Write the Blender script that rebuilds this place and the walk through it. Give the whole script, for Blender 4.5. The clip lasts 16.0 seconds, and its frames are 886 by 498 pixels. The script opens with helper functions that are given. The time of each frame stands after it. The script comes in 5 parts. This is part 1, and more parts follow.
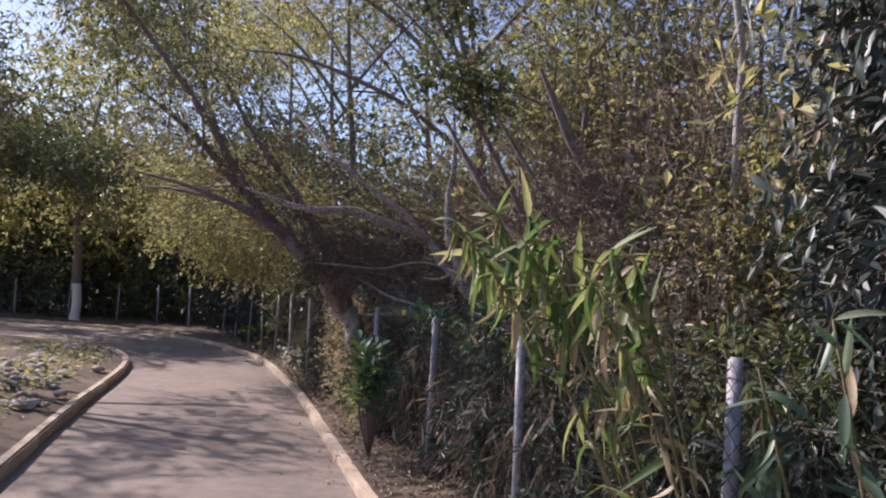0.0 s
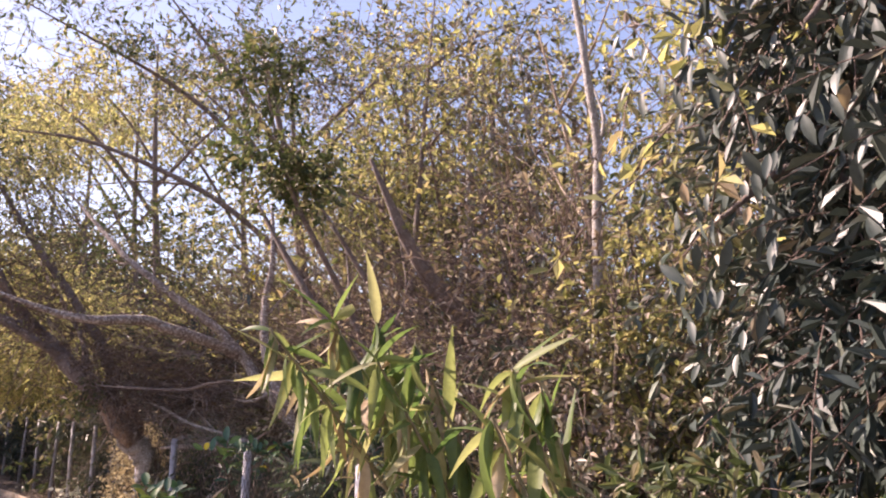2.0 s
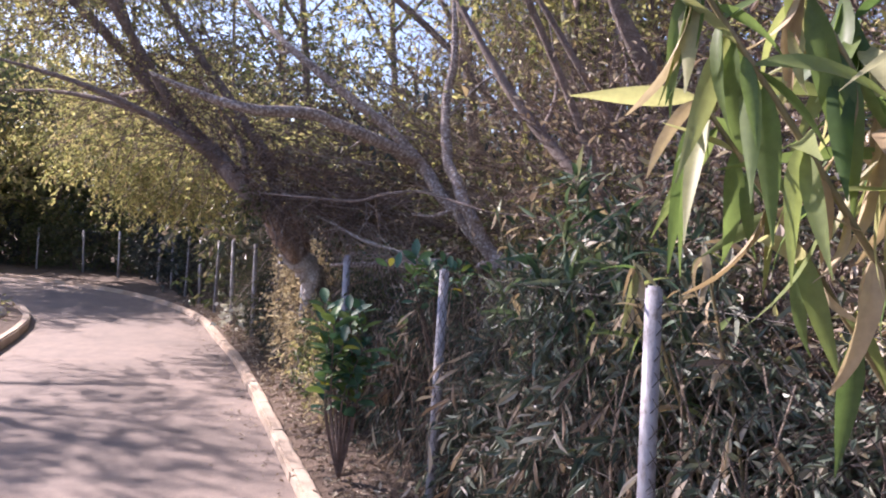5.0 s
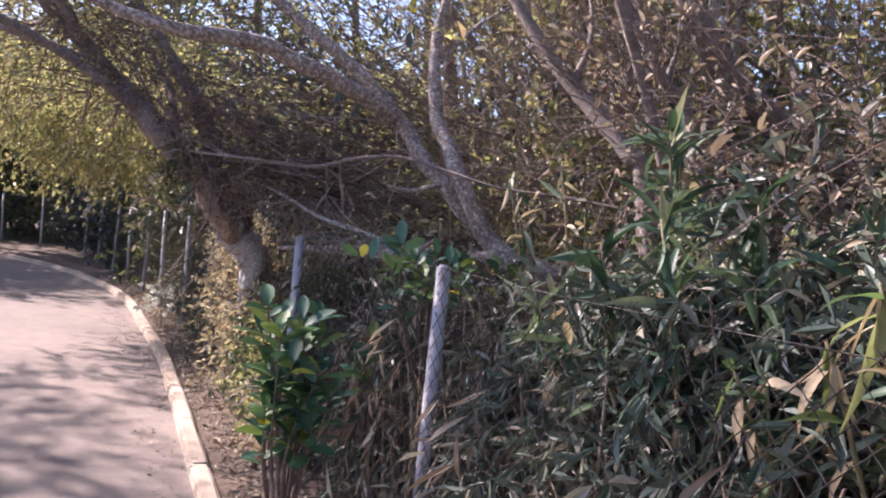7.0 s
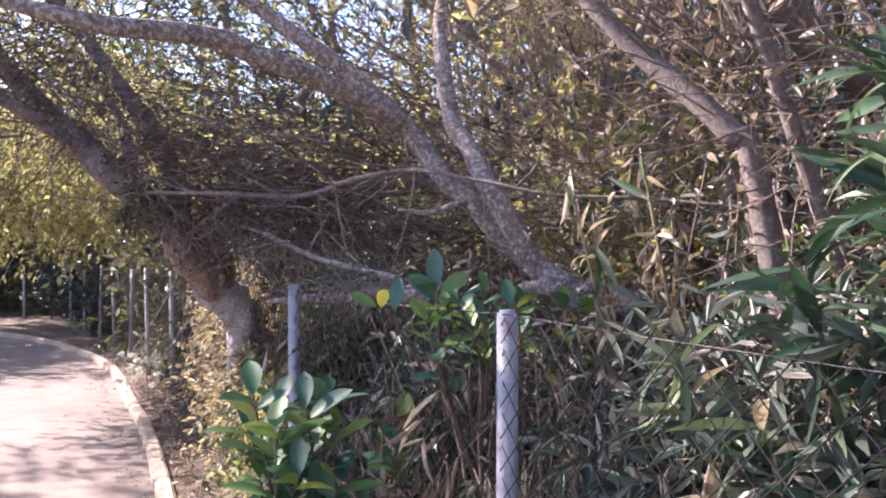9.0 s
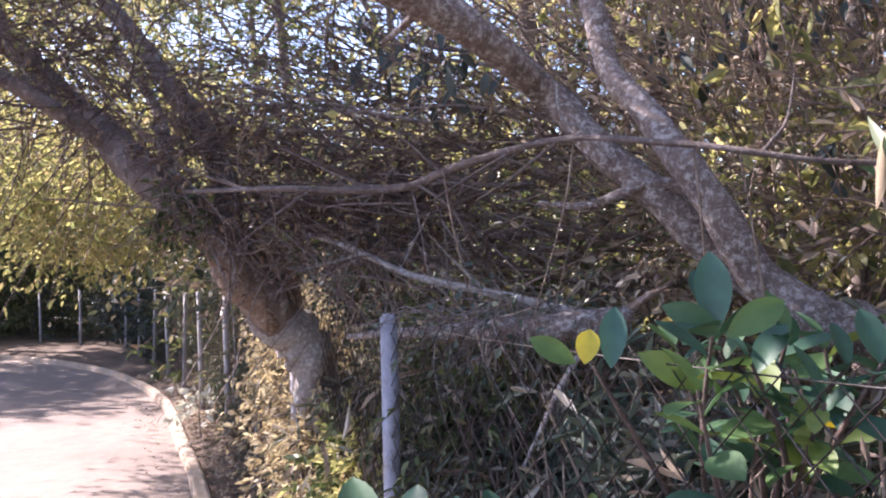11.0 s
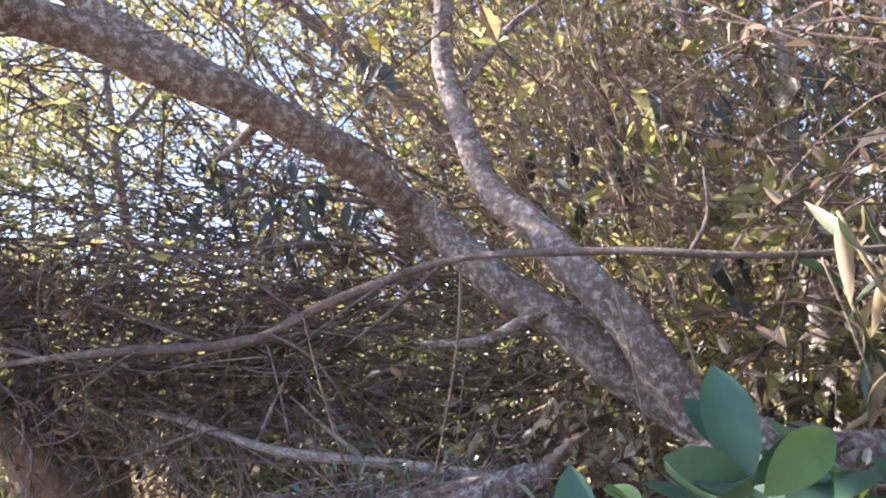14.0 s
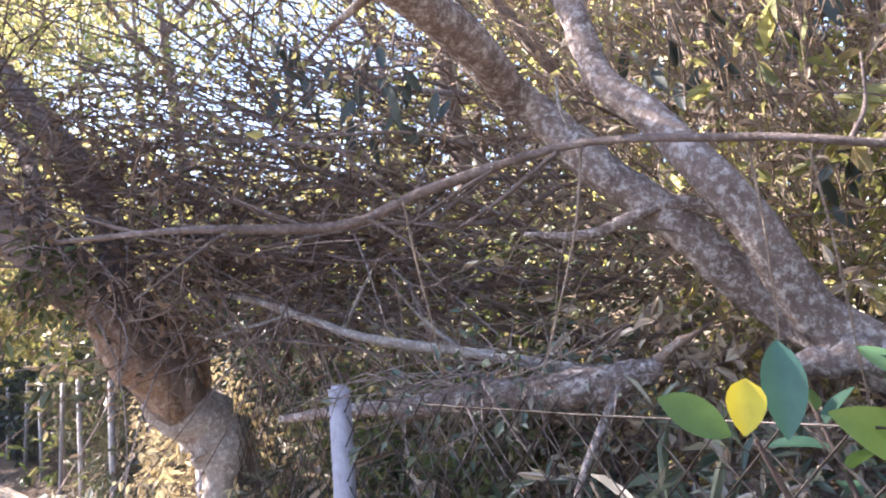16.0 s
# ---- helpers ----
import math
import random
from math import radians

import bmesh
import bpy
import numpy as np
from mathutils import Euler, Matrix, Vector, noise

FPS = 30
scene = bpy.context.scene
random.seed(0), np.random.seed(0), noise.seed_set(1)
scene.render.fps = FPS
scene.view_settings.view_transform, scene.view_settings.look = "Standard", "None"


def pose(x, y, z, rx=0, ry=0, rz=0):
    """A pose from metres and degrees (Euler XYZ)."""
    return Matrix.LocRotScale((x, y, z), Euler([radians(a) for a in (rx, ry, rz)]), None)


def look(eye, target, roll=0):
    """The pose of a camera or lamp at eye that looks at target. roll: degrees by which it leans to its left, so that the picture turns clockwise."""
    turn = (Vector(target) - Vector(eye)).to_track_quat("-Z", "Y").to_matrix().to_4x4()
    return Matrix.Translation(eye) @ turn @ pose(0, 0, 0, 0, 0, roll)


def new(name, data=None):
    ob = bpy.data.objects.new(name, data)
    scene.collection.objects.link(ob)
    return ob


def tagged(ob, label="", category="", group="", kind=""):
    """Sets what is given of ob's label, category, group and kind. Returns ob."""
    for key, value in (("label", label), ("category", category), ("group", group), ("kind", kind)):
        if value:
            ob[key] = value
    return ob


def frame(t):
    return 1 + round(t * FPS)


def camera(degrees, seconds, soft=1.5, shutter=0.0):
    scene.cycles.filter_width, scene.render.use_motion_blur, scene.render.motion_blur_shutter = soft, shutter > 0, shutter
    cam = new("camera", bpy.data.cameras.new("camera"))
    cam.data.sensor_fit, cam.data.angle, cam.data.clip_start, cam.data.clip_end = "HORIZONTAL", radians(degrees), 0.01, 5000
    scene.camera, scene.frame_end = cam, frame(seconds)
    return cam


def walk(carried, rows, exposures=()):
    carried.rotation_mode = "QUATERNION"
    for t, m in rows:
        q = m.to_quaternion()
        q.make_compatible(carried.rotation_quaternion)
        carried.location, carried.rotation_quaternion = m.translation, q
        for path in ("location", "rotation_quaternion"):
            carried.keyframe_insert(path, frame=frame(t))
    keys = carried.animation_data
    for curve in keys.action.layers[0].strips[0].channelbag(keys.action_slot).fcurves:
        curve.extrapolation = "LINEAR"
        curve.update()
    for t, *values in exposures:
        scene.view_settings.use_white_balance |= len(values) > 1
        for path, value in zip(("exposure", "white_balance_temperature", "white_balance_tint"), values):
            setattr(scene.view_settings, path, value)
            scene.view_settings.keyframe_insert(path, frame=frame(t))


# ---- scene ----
cam = camera(61.1, 16.0, 2.0)
METRES, EYE, TILT, LEAN, TURN = 7.0, 1.64, 0.0, 0.0, 0.0
ROWS = [
    (0.0, 0.0, 0.0, 0.0, -0.17, 3.39, -2.84),
    (0.5, 0.003, 0.0453, -0.0045, -5.46, 3.22, -1.78),
    (1.0, 0.0128, 0.088, 0.0048, -6.74, 6.37, -0.71),
    (1.5, 0.008, 0.1204, 0.0052, -8.4, 7.33, -0.21),
    (2.0, 0.0024, 0.144, 0.0145, -13.6, 11.98, -0.49),
    (2.5, 0.007, 0.1649, 0.002, -13.49, 8.66, -0.77),
    (3.0, 0.0158, 0.1898, -0.0054, -9.58, 3.43, -1.68),
    (3.5, 0.0063, 0.223, -0.0071, -7.11, 3.38, -1.34),
    (4.0, -0.0148, 0.2603, -0.0082, -6.38, 2.56, -1.11),
    (4.2, -0.0270, 0.2750, -0.0110, -4.2, 1.6, -1.5),
    (6.3, -0.0597, 0.4660, -0.0100, -5.62, -0.89, -5.6),
    (6.5, -0.0627, 0.4874, -0.0092, -5.84, -1.07, -5.78),
    (7.0, -0.0654, 0.5332, -0.0102, -7.75, -1.42, -5.55),
    (7.5, -0.0584, 0.5689, -0.0098, -12.89, -1.78, -6.03),
    (8.0, -0.0532, 0.5979, -0.006, -13.56, 2.67, -6.45),
    (8.5, -0.061, 0.6374, -0.0083, -11.31, 2.31, -2.79),
    (8.7, -0.0650, 0.6524, -0.0095, -9.8, 1.6, -1.2),
    (10.8, -0.0945, 0.8240, -0.0110, -3.45, -0.5, 1.1),
    (11.0, -0.0981, 0.8395, -0.0099, -4.03, 2.12, 1.33),
    (11.5, -0.1061, 0.8747, -0.0045, -3.58, 5.66, 4.49),
    (12.0, -0.1163, 0.8896, -0.001, -6.36, 10.11, 7.43),
    (12.5, -0.1194, 0.8997, -0.0021, -12.71, 14.33, 7.21),
    (13.0, -0.1108, 0.9057, -0.002, -15.37, 17.76, 5.97),
    (13.5, -0.1023, 0.9045, -0.007, -11.65, 16.91, 5.94),
    (14.0, -0.0933, 0.9023, -0.0101, -13.7, 13.63, 7.12),
    (14.5, -0.0946, 0.903, -0.0104, -19.18, 12.52, 6.63),
    (15.0, -0.0967, 0.9058, -0.0112, -20.42, 11.46, 5.82),
    (15.5, -0.1005, 0.909, -0.0133, -16.01, 10.51, 4.16),
    (16.0, -0.1175, 0.9201, -0.0158, -11.64, 7.42, 4.11),
]
WARM = {2.0: 7400, 11.5: 6500, 12.5: 6800, 13.0: 6950, 13.5: 6850, 14.0: 6500, 14.5: 6450, 15.0: 6450, 15.5: 6500, 16.0: 6500}
EXPOSURES = [(t, s + (0.55 if t < 5 else 0.7), WARM[t] if t in WARM else 6250, 25 if t < 1 or t > 13.6 else 36 if t < 3.2 else 31) for t, s in ((0.0, 0.12), (0.5, 0.42), (1.0, 0.8), (1.5, 0.95), (2.0, 0.95), (2.5, 1.2), (3.0, 1.1), (3.5, 0.9), (6.5, 0.9), (7.0, 0.95), (8.0, 1.55), (8.5, 1.42), (11.0, 1.45), (11.5, 1.5), (12.5, 1.58), (13.0, 1.53), (13.5, 1.38), (14.0, 1.75), (14.5, 2.17), (15.0, 2.2), (15.5, 2.25), (16.0, 2.15))]
walk(cam, [(t, pose(0, 0, EYE, TILT, LEAN, TURN) @ pose(METRES * x, METRES * y, METRES * z, 90 + pitch, roll, yaw)) for t, x, y, z, yaw, pitch, roll in ROWS], EXPOSURES)

# ---- world, sun, exposure ----
SUN_AT = Vector((-0.80, 0.52, 0.74)).normalized()
world = bpy.data.worlds.new("sky")
scene.world = world
world.use_nodes = True
wn = world.node_tree.nodes
sky = wn.new("ShaderNodeTexSky")
sky.sky_type, sky.sun_disc = "NISHITA", False
sky.sun_elevation, sky.sun_rotation = math.asin(SUN_AT.z), math.atan2(SUN_AT.x, SUN_AT.y)
sky.air_density, sky.dust_density = 1.0, 0.6
world.node_tree.links.new(sky.outputs[0], wn["Background"].inputs[0])
wn["Background"].inputs[1].default_value = 0.1
sun = new("sun", bpy.data.lights.new("sun", "SUN"))
sun.data.energy, sun.data.angle, sun.data.color = 5.0, radians(0.8), (1.0, 0.93, 0.82)
sun.matrix_world = look(SUN_AT * 60, (0, 0, 0))


# ---- materials ----
def material(name, rough=0.8, metal=0.0):
    m = bpy.data.materials.new(name)
    m.use_nodes = True
    n, l = m.node_tree.nodes, m.node_tree.links
    b = n["Principled BSDF"]
    b.inputs["Roughness"].default_value, b.inputs["Metallic"].default_value = rough, metal
    return m, n, l, b


def ramp(n, l, source, stops):
    r = n.new("ShaderNodeValToRGB")
    e = r.color_ramp.elements
    while len(e) < len(stops):
        e.new(0.5)
    for k, (at, c) in enumerate(stops):
        e[k].position, e[k].color = at, (*c, 1)
    l.new(source, r.inputs[0])
    return r


def noise_tex(n, l, scale, detail=6.0, rough=0.6, stretch=(1, 1, 1)):
    t, mp, nz = n.new("ShaderNodeTexCoord"), n.new("ShaderNodeMapping"), n.new("ShaderNodeTexNoise")
    mp.inputs["Scale"].default_value = stretch
    l.new(t.outputs["Object"], mp.inputs[0])
    l.new(mp.outputs[0], nz.inputs["Vector"])
    nz.inputs["Scale"].default_value, nz.inputs["Detail"].default_value, nz.inputs["Roughness"].default_value = scale, detail, rough
    return nz


def mix(n, l, fac, a, b, how="MIX"):
    x = n.new("ShaderNodeMix")
    x.data_type, x.blend_type = "RGBA", how
    for sock, v in ((x.inputs[0], fac), (x.inputs[6], a), (x.inputs[7], b)):
        if hasattr(v, "is_linked"):
            l.new(v, sock)
        elif isinstance(v, (int, float)):
            sock.default_value = v
        else:
            sock.default_value = (*v, 1)
    return x.outputs[2]


def bump(n, l, b, height, strength, distance=0.01):
    p = n.new("ShaderNodeBump")
    p.inputs["Strength"].default_value, p.inputs["Distance"].default_value = strength, distance
    l.new(height, p.inputs["Height"])
    l.new(p.outputs[0], b.inputs["Normal"])


def leaf_material(name, stops, rough=0.5, through_light=0.4, by_object=False):
    """Leaves: colour from leaf to leaf, blotches on each, light passing through the blade."""
    m, n, l, b = material(name, rough)
    src = n.new("ShaderNodeObjectInfo").outputs["Random"] if by_object else n.new("ShaderNodeNewGeometry").outputs["Random Per Island"]
    c = ramp(n, l, src, stops).outputs[0]
    nz = noise_tex(n, l, 35, 4)
    c = mix(n, l, 0.35, c, mix(n, l, nz.outputs[0], (0.02, 0.02, 0.01), (1, 1, 0.8), "MIX"), "OVERLAY")
    l.new(c, b.inputs["Base Color"])
    tr, ms = n.new("ShaderNodeBsdfTranslucent"), n.new("ShaderNodeMixShader")
    l.new(mix(n, l, 0.5, c, (1.0, 0.98, 0.6), "MULTIPLY"), tr.inputs[0])
    ms.inputs[0].default_value = through_light
    l.new(b.outputs[0], ms.inputs[1])
    l.new(tr.outputs[0], ms.inputs[2])
    l.new(ms.outputs[0], n["Material Output"].inputs[0])
    return m


LEAF_YELLOW = leaf_material("leaf_yellow_green", [(0, (0.16, 0.185, 0.085)), (0.4, (0.33, 0.335, 0.16)), (0.75, (0.55, 0.52, 0.26)), (1, (0.36, 0.28, 0.19))], 0.55, 0.55)
LEAF_MID = leaf_material("leaf_mid_green", [(0, (0.05, 0.075, 0.035)), (0.45, (0.10, 0.135, 0.055)), (0.8, (0.165, 0.185, 0.095)), (1, (0.30, 0.26, 0.17))], 0.45, 0.35)
# Greyed and blued: the cool of sky-lit shade is in the leaf colour.
LEAF_SHADE = leaf_material("leaf_shade_grey_green", [(0, (0.045, 0.068, 0.052)), (0.45, (0.09, 0.122, 0.095)), (0.8, (0.17, 0.195, 0.155)), (0.93, (0.30, 0.27, 0.23)), (1, (0.48, 0.44, 0.40))], 0.48, 0.12)
LEAF_BROWN = leaf_material("leaf_withered_brown", [(0, (0.08, 0.056, 0.046)), (0.6, (0.18, 0.125, 0.10)), (1, (0.34, 0.26, 0.2))], 0.8, 0.2)
# Deep shadow and its bluish cast are put into this leaf colour.
LEAF_DARK = leaf_material("leaf_shade_dark_green", [(0, (0.03, 0.044, 0.042)), (0.6, (0.05, 0.07, 0.066)), (0.92, (0.08, 0.10, 0.085)), (1, (0.2, 0.16, 0.11))], 0.47, 0.06)
LEAF_DRY = leaf_material("leaf_dry", [(0, (0.12, 0.085, 0.065)), (0.4, (0.23, 0.17, 0.135)), (0.75, (0.40, 0.32, 0.255)), (1, (0.58, 0.52, 0.45))], 0.8, 0.2)
# Blue raised in these stops, so part of the shade tint is painted in.
LEAF_MIXED = leaf_material("leaf_mixed", [(0, (0.045, 0.06, 0.045)), (0.3, (0.10, 0.118, 0.083)), (0.55, (0.19, 0.172, 0.135)), (0.75, (0.22, 0.17, 0.155)), (0.9, (0.36, 0.31, 0.28)), (1, (0.52, 0.47, 0.43))], 0.6, 0.2)
LEAF_REED = leaf_material("reed_leaf_green", [(0, (0.075, 0.14, 0.05)), (0.5, (0.16, 0.23, 0.085)), (0.8, (0.28, 0.32, 0.14)), (1, (0.44, 0.42, 0.27))], 0.5, 0.55, True)
LEAF_REED_DRY = leaf_material("reed_leaf_dry", [(0, (0.30, 0.22, 0.14)), (0.5, (0.42, 0.33, 0.23)), (1, (0.52, 0.44, 0.34))], 0.7, 0.3, True)
LEAF_GLOSSY = leaf_material("glossy_leaf", [(0, (0.035, 0.10, 0.072)), (0.45, (0.055, 0.13, 0.075)), (0.8, (0.11, 0.20, 0.06)), (1, (0.21, 0.26, 0.06))], 0.55, 0.25, True)
LEAF_STRAW = leaf_material("leaf_straw", [(0, (0.30, 0.235, 0.16)), (0.5, (0.48, 0.40, 0.29)), (1, (0.62, 0.55, 0.43))], 0.75, 0.4)
# Darker, cooler copy of LEAF_REED, with shade put into the green.
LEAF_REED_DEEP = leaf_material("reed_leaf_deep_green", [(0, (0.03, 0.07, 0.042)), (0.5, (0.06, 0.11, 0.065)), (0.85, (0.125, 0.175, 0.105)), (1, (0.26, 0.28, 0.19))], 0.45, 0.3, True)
PETAL = leaf_material("pale_petal", [(0, (0.6, 0.6, 0.55)), (1, (0.75, 0.75, 0.72))], 0.6, 0.3)


def bark_material(name, dark, light, lichen, amount):
    m, n, l, b = material(name, 0.9)
    long = noise_tex(n, l, 14, 8, 0.7, (1, 1, 0.35))
    c = ramp(n, l, long.outputs[0], [(0.3, dark), (0.7, light)]).outputs[0]
    spots = noise_tex(n, l, 44, 8, 0.8)
    c = mix(n, l, ramp(n, l, spots.outputs[0], [(0.58 - amount, (0, 0, 0)), (0.69 - amount, (0.8, 0.8, 0.8))]).outputs[0], c, lichen)
    fine = noise_tex(n, l, 60, 5, 0.7)
    c = mix(n, l, 0.5, c, ramp(n, l, fine.outputs[0], [(0.3, (0.3, 0.3, 0.3)), (0.7, (0.9, 0.9, 0.9))]).outputs[0], "OVERLAY")
    l.new(c, b.inputs["Base Color"])
    bump(n, l, b, mix(n, l, 0.5, long.outputs[0], spots.outputs[0]), 1.0, 0.03)
    return m


BARK = bark_material("bark_grey_brown", (0.10, 0.074, 0.064), (0.25, 0.20, 0.18), (0.42, 0.385, 0.37), 0.04)
BARK_LICHEN = bark_material("bark_lichen", (0.10, 0.072, 0.06), (0.29, 0.225, 0.195), (0.62, 0.585, 0.56), 0.095)
BARK_PALE = bark_material("bark_pale", (0.18, 0.16, 0.145), (0.38, 0.35, 0.33), (0.58, 0.57, 0.55), 0.08)
BARK_BROKEN = bark_material("torn_wood", (0.14, 0.088, 0.064), (0.37, 0.26, 0.195), (0.48, 0.42, 0.37), 0.07)
TWIG = bark_material("twig_brown", (0.085, 0.058, 0.05), (0.20, 0.145, 0.125), (0.36, 0.31, 0.285), 0.03)
TWIG_GREY = bark_material("twig_grey", (0.15, 0.118, 0.108), (0.34, 0.28, 0.26), (0.52, 0.48, 0.46), 0.06)
TWIG_DRY = bark_material("twig_dry", (0.20, 0.15, 0.115), (0.40, 0.31, 0.24), (0.5, 0.43, 0.36), 0.05)
LIMEWASH = bark_material("limewashed_bark", (0.55, 0.55, 0.54), (0.78, 0.78, 0.76), (0.5, 0.47, 0.43), 0.0)

ASPHALT, n, l, b = material("dusty_asphalt", 0.92)
big, fine, grit = noise_tex(n, l, 0.55, 5), noise_tex(n, l, 7, 8, 0.7), noise_tex(n, l, 160, 3, 0.8)
c = ramp(n, l, big.outputs[0], [(0.3, (0.15, 0.122, 0.105)), (0.55, (0.21, 0.168, 0.142)), (0.75, (0.26, 0.203, 0.168))]).outputs[0]
c = mix(n, l, 0.45, c, ramp(n, l, fine.outputs[0], [(0.3, (0.3, 0.29, 0.29)), (0.7, (0.72, 0.69, 0.66))]).outputs[0], "OVERLAY")
c = mix(n, l, 0.5, c, ramp(n, l, grit.outputs[0], [(0.3, (0.25, 0.25, 0.25)), (0.7, (0.8, 0.8, 0.8))]).outputs[0], "OVERLAY")
l.new(c, b.inputs["Base Color"])
bump(n, l, b, grit.outputs[0], 0.5, 0.006)

SOIL, n, l, b = material("leaf_litter_soil", 0.95)
big, fine = noise_tex(n, l, 1.3, 6), noise_tex(n, l, 38, 6, 0.75)
c = ramp(n, l, big.outputs[0], [(0.3, (0.085, 0.06, 0.045)), (0.6, (0.15, 0.11, 0.082)), (0.8, (0.22, 0.165, 0.125))]).outputs[0]
c = mix(n, l, 0.6, c, ramp(n, l, fine.outputs[0], [(0.35, (0.2, 0.18, 0.16)), (0.65, (0.8, 0.75, 0.7))]).outputs[0], "OVERLAY")
l.new(c, b.inputs["Base Color"])
bump(n, l, b, fine.outputs[0], 0.9, 0.03)

KERB, n, l, b = material("kerb_concrete", 0.9)
big, fine = noise_tex(n, l, 3, 6), noise_tex(n, l, 70, 5, 0.7)
c = ramp(n, l, big.outputs[0], [(0.3, (0.34, 0.265, 0.20)), (0.55, (0.46, 0.38, 0.305)), (0.75, (0.54, 0.47, 0.395))]).outputs[0]
rnd = n.new("ShaderNodeObjectInfo")
c = mix(n, l, 0.35, c, ramp(n, l, rnd.outputs["Random"], [(0, (0.35, 0.33, 0.3)), (1, (0.65, 0.6, 0.55))]).outputs[0], "OVERLAY")
c = mix(n, l, 0.45, c, ramp(n, l, fine.outputs[0], [(0.3, (0.25, 0.24, 0.23)), (0.7, (0.75, 0.73, 0.7))]).outputs[0], "OVERLAY")
l.new(c, b.inputs["Base Color"])
bump(n, l, b, fine.outputs[0], 0.6, 0.01)

# Chipped white paint; its lavender dimming is sky-lit shade put into the colour.
POST, n, l, b = material("worn_white_post_in_shade", 0.6)
chips = noise_tex(n, l, 22, 8, 0.75, (1, 1, 0.6))
c = ramp(n, l, chips.outputs[0], [(0.36, (0.16, 0.14, 0.135)), (0.46, (0.29, 0.28, 0.305)), (0.62, (0.37, 0.37, 0.41))]).outputs[0]
l.new(c, b.inputs["Base Color"])
bump(n, l, b, chips.outputs[0], 0.4, 0.004)

WIRE, n, l, b = material("galvanised_wire", 0.55, 0.6)
rust = noise_tex(n, l, 30, 4)
l.new(ramp(n, l, rust.outputs[0], [(0.4, (0.03, 0.026, 0.024)), (0.65, (0.09, 0.083, 0.08))]).outputs[0], b.inputs["Base Color"])

STONE, n, l, b = material("rubble_stone", 0.95)
grain = noise_tex(n, l, 14, 6, 0.7)
rnd = n.new("ShaderNodeObjectInfo")
c = mix(n, l, 0.5, ramp(n, l, grain.outputs[0], [(0.3, (0.34, 0.30, 0.27)), (0.7, (0.58, 0.53, 0.49))]).outputs[0], ramp(n, l, rnd.outputs["Random"], [(0, (0.3, 0.27, 0.25)), (1, (0.65, 0.62, 0.6))]).outputs[0], "OVERLAY")
l.new(c, b.inputs["Base Color"])
bump(n, l, b, grain.outputs[0], 0.7, 0.02)


# ---- mesh helpers ----
rng = np.random.default_rng(7)


def mesh_from(name, verts, faces, mat, smooth=False):
    """verts (n, 3); faces (m, k) of one size k."""
    verts, faces = np.asarray(verts, np.float32), np.asarray(faces, np.int32)
    me = bpy.data.meshes.new(name)
    k = faces.shape[1]
    me.vertices.add(len(verts))
    me.vertices.foreach_set("co", verts.ravel())
    me.loops.add(faces.size)
    me.loops.foreach_set("vertex_index", faces.ravel())
    me.polygons.add(len(faces))
    me.polygons.foreach_set("loop_start", np.arange(0, faces.size, k, dtype=np.int32))
    me.polygons.foreach_set("use_smooth", np.full(len(faces), smooth, bool))
    me.materials.append(mat)
    me.update(calc_edges=True)
    return me


def thing(name, at=(0, 0, 0), label="", category="", group="", kind=""):
    ob = new(name)
    ob.empty_display_size = 0.1
    ob.location = at
    return tagged(ob, label, category, group, kind)


def part(name, me, parent, label="", kind="", m=None):
    """One mesh under a thing, given in world places unless m says where in the thing it sits. Under a part, m is a world pose."""
    ob = new(name, me)
    ob.parent = parent
    ob.matrix_basis = m if m is not None else Matrix.Translation(-Vector(parent.location)) if parent.parent is None else Matrix()
    return tagged(ob, label, kind=kind)


def unit(v):
    return v / np.maximum(np.linalg.norm(v, axis=-1, keepdims=True), 1e-9)


def spline(points, per=6):
    """Catmull-Rom through the points; any number of columns."""
    p = np.asarray(points, float)
    p = np.vstack([2 * p[0] - p[1], p, 2 * p[-1] - p[-2]])
    t = np.linspace(0, 1, per, endpoint=False)[:, None]
    out = [0.5 * (2 * b + (c - a) * t + (2 * a - 5 * b + 4 * c - d) * t ** 2 + (3 * b - a - 3 * c + d) * t ** 3)
           for a, b, c, d in zip(p[:-3], p[1:-2], p[2:-1], p[3:])]
    return np.vstack(out + [p[-2:-1]])


def tubes(name, paths, radii, mat, sides=3, smooth=True):
    """paths (n, m, 3), radii (n, m): n round stems in one mesh, closed at the tip by their taper."""
    paths, radii = np.asarray(paths, float), np.asarray(radii, float)
    n_, m_, _ = paths.shape
    d = unit(np.gradient(paths, axis=1))
    ref = np.where(np.abs(d[..., 2:3]) > 0.9, np.array([1.0, 0, 0]), np.array([0, 0, 1.0]))
    u = unit(np.cross(d, ref))
    v = np.cross(d, u)
    a = np.arange(sides) * 2 * np.pi / sides
    ring = u[:, :, None] * np.cos(a)[:, None] + v[:, :, None] * np.sin(a)[:, None]
    verts = (paths[:, :, None] + ring * radii[:, :, None, None]).reshape(-1, 3)
    i, j, k = np.meshgrid(np.arange(n_), np.arange(m_ - 1), np.arange(sides), indexing="ij")
    at = lambda jj, kk: (i * m_ + jj) * sides + kk % sides
    faces = np.stack([at(j, k), at(j, k + 1), at(j + 1, k + 1), at(j + 1, k)], -1).reshape(-1, 4)
    return mesh_from(name, verts, faces, mat, smooth)


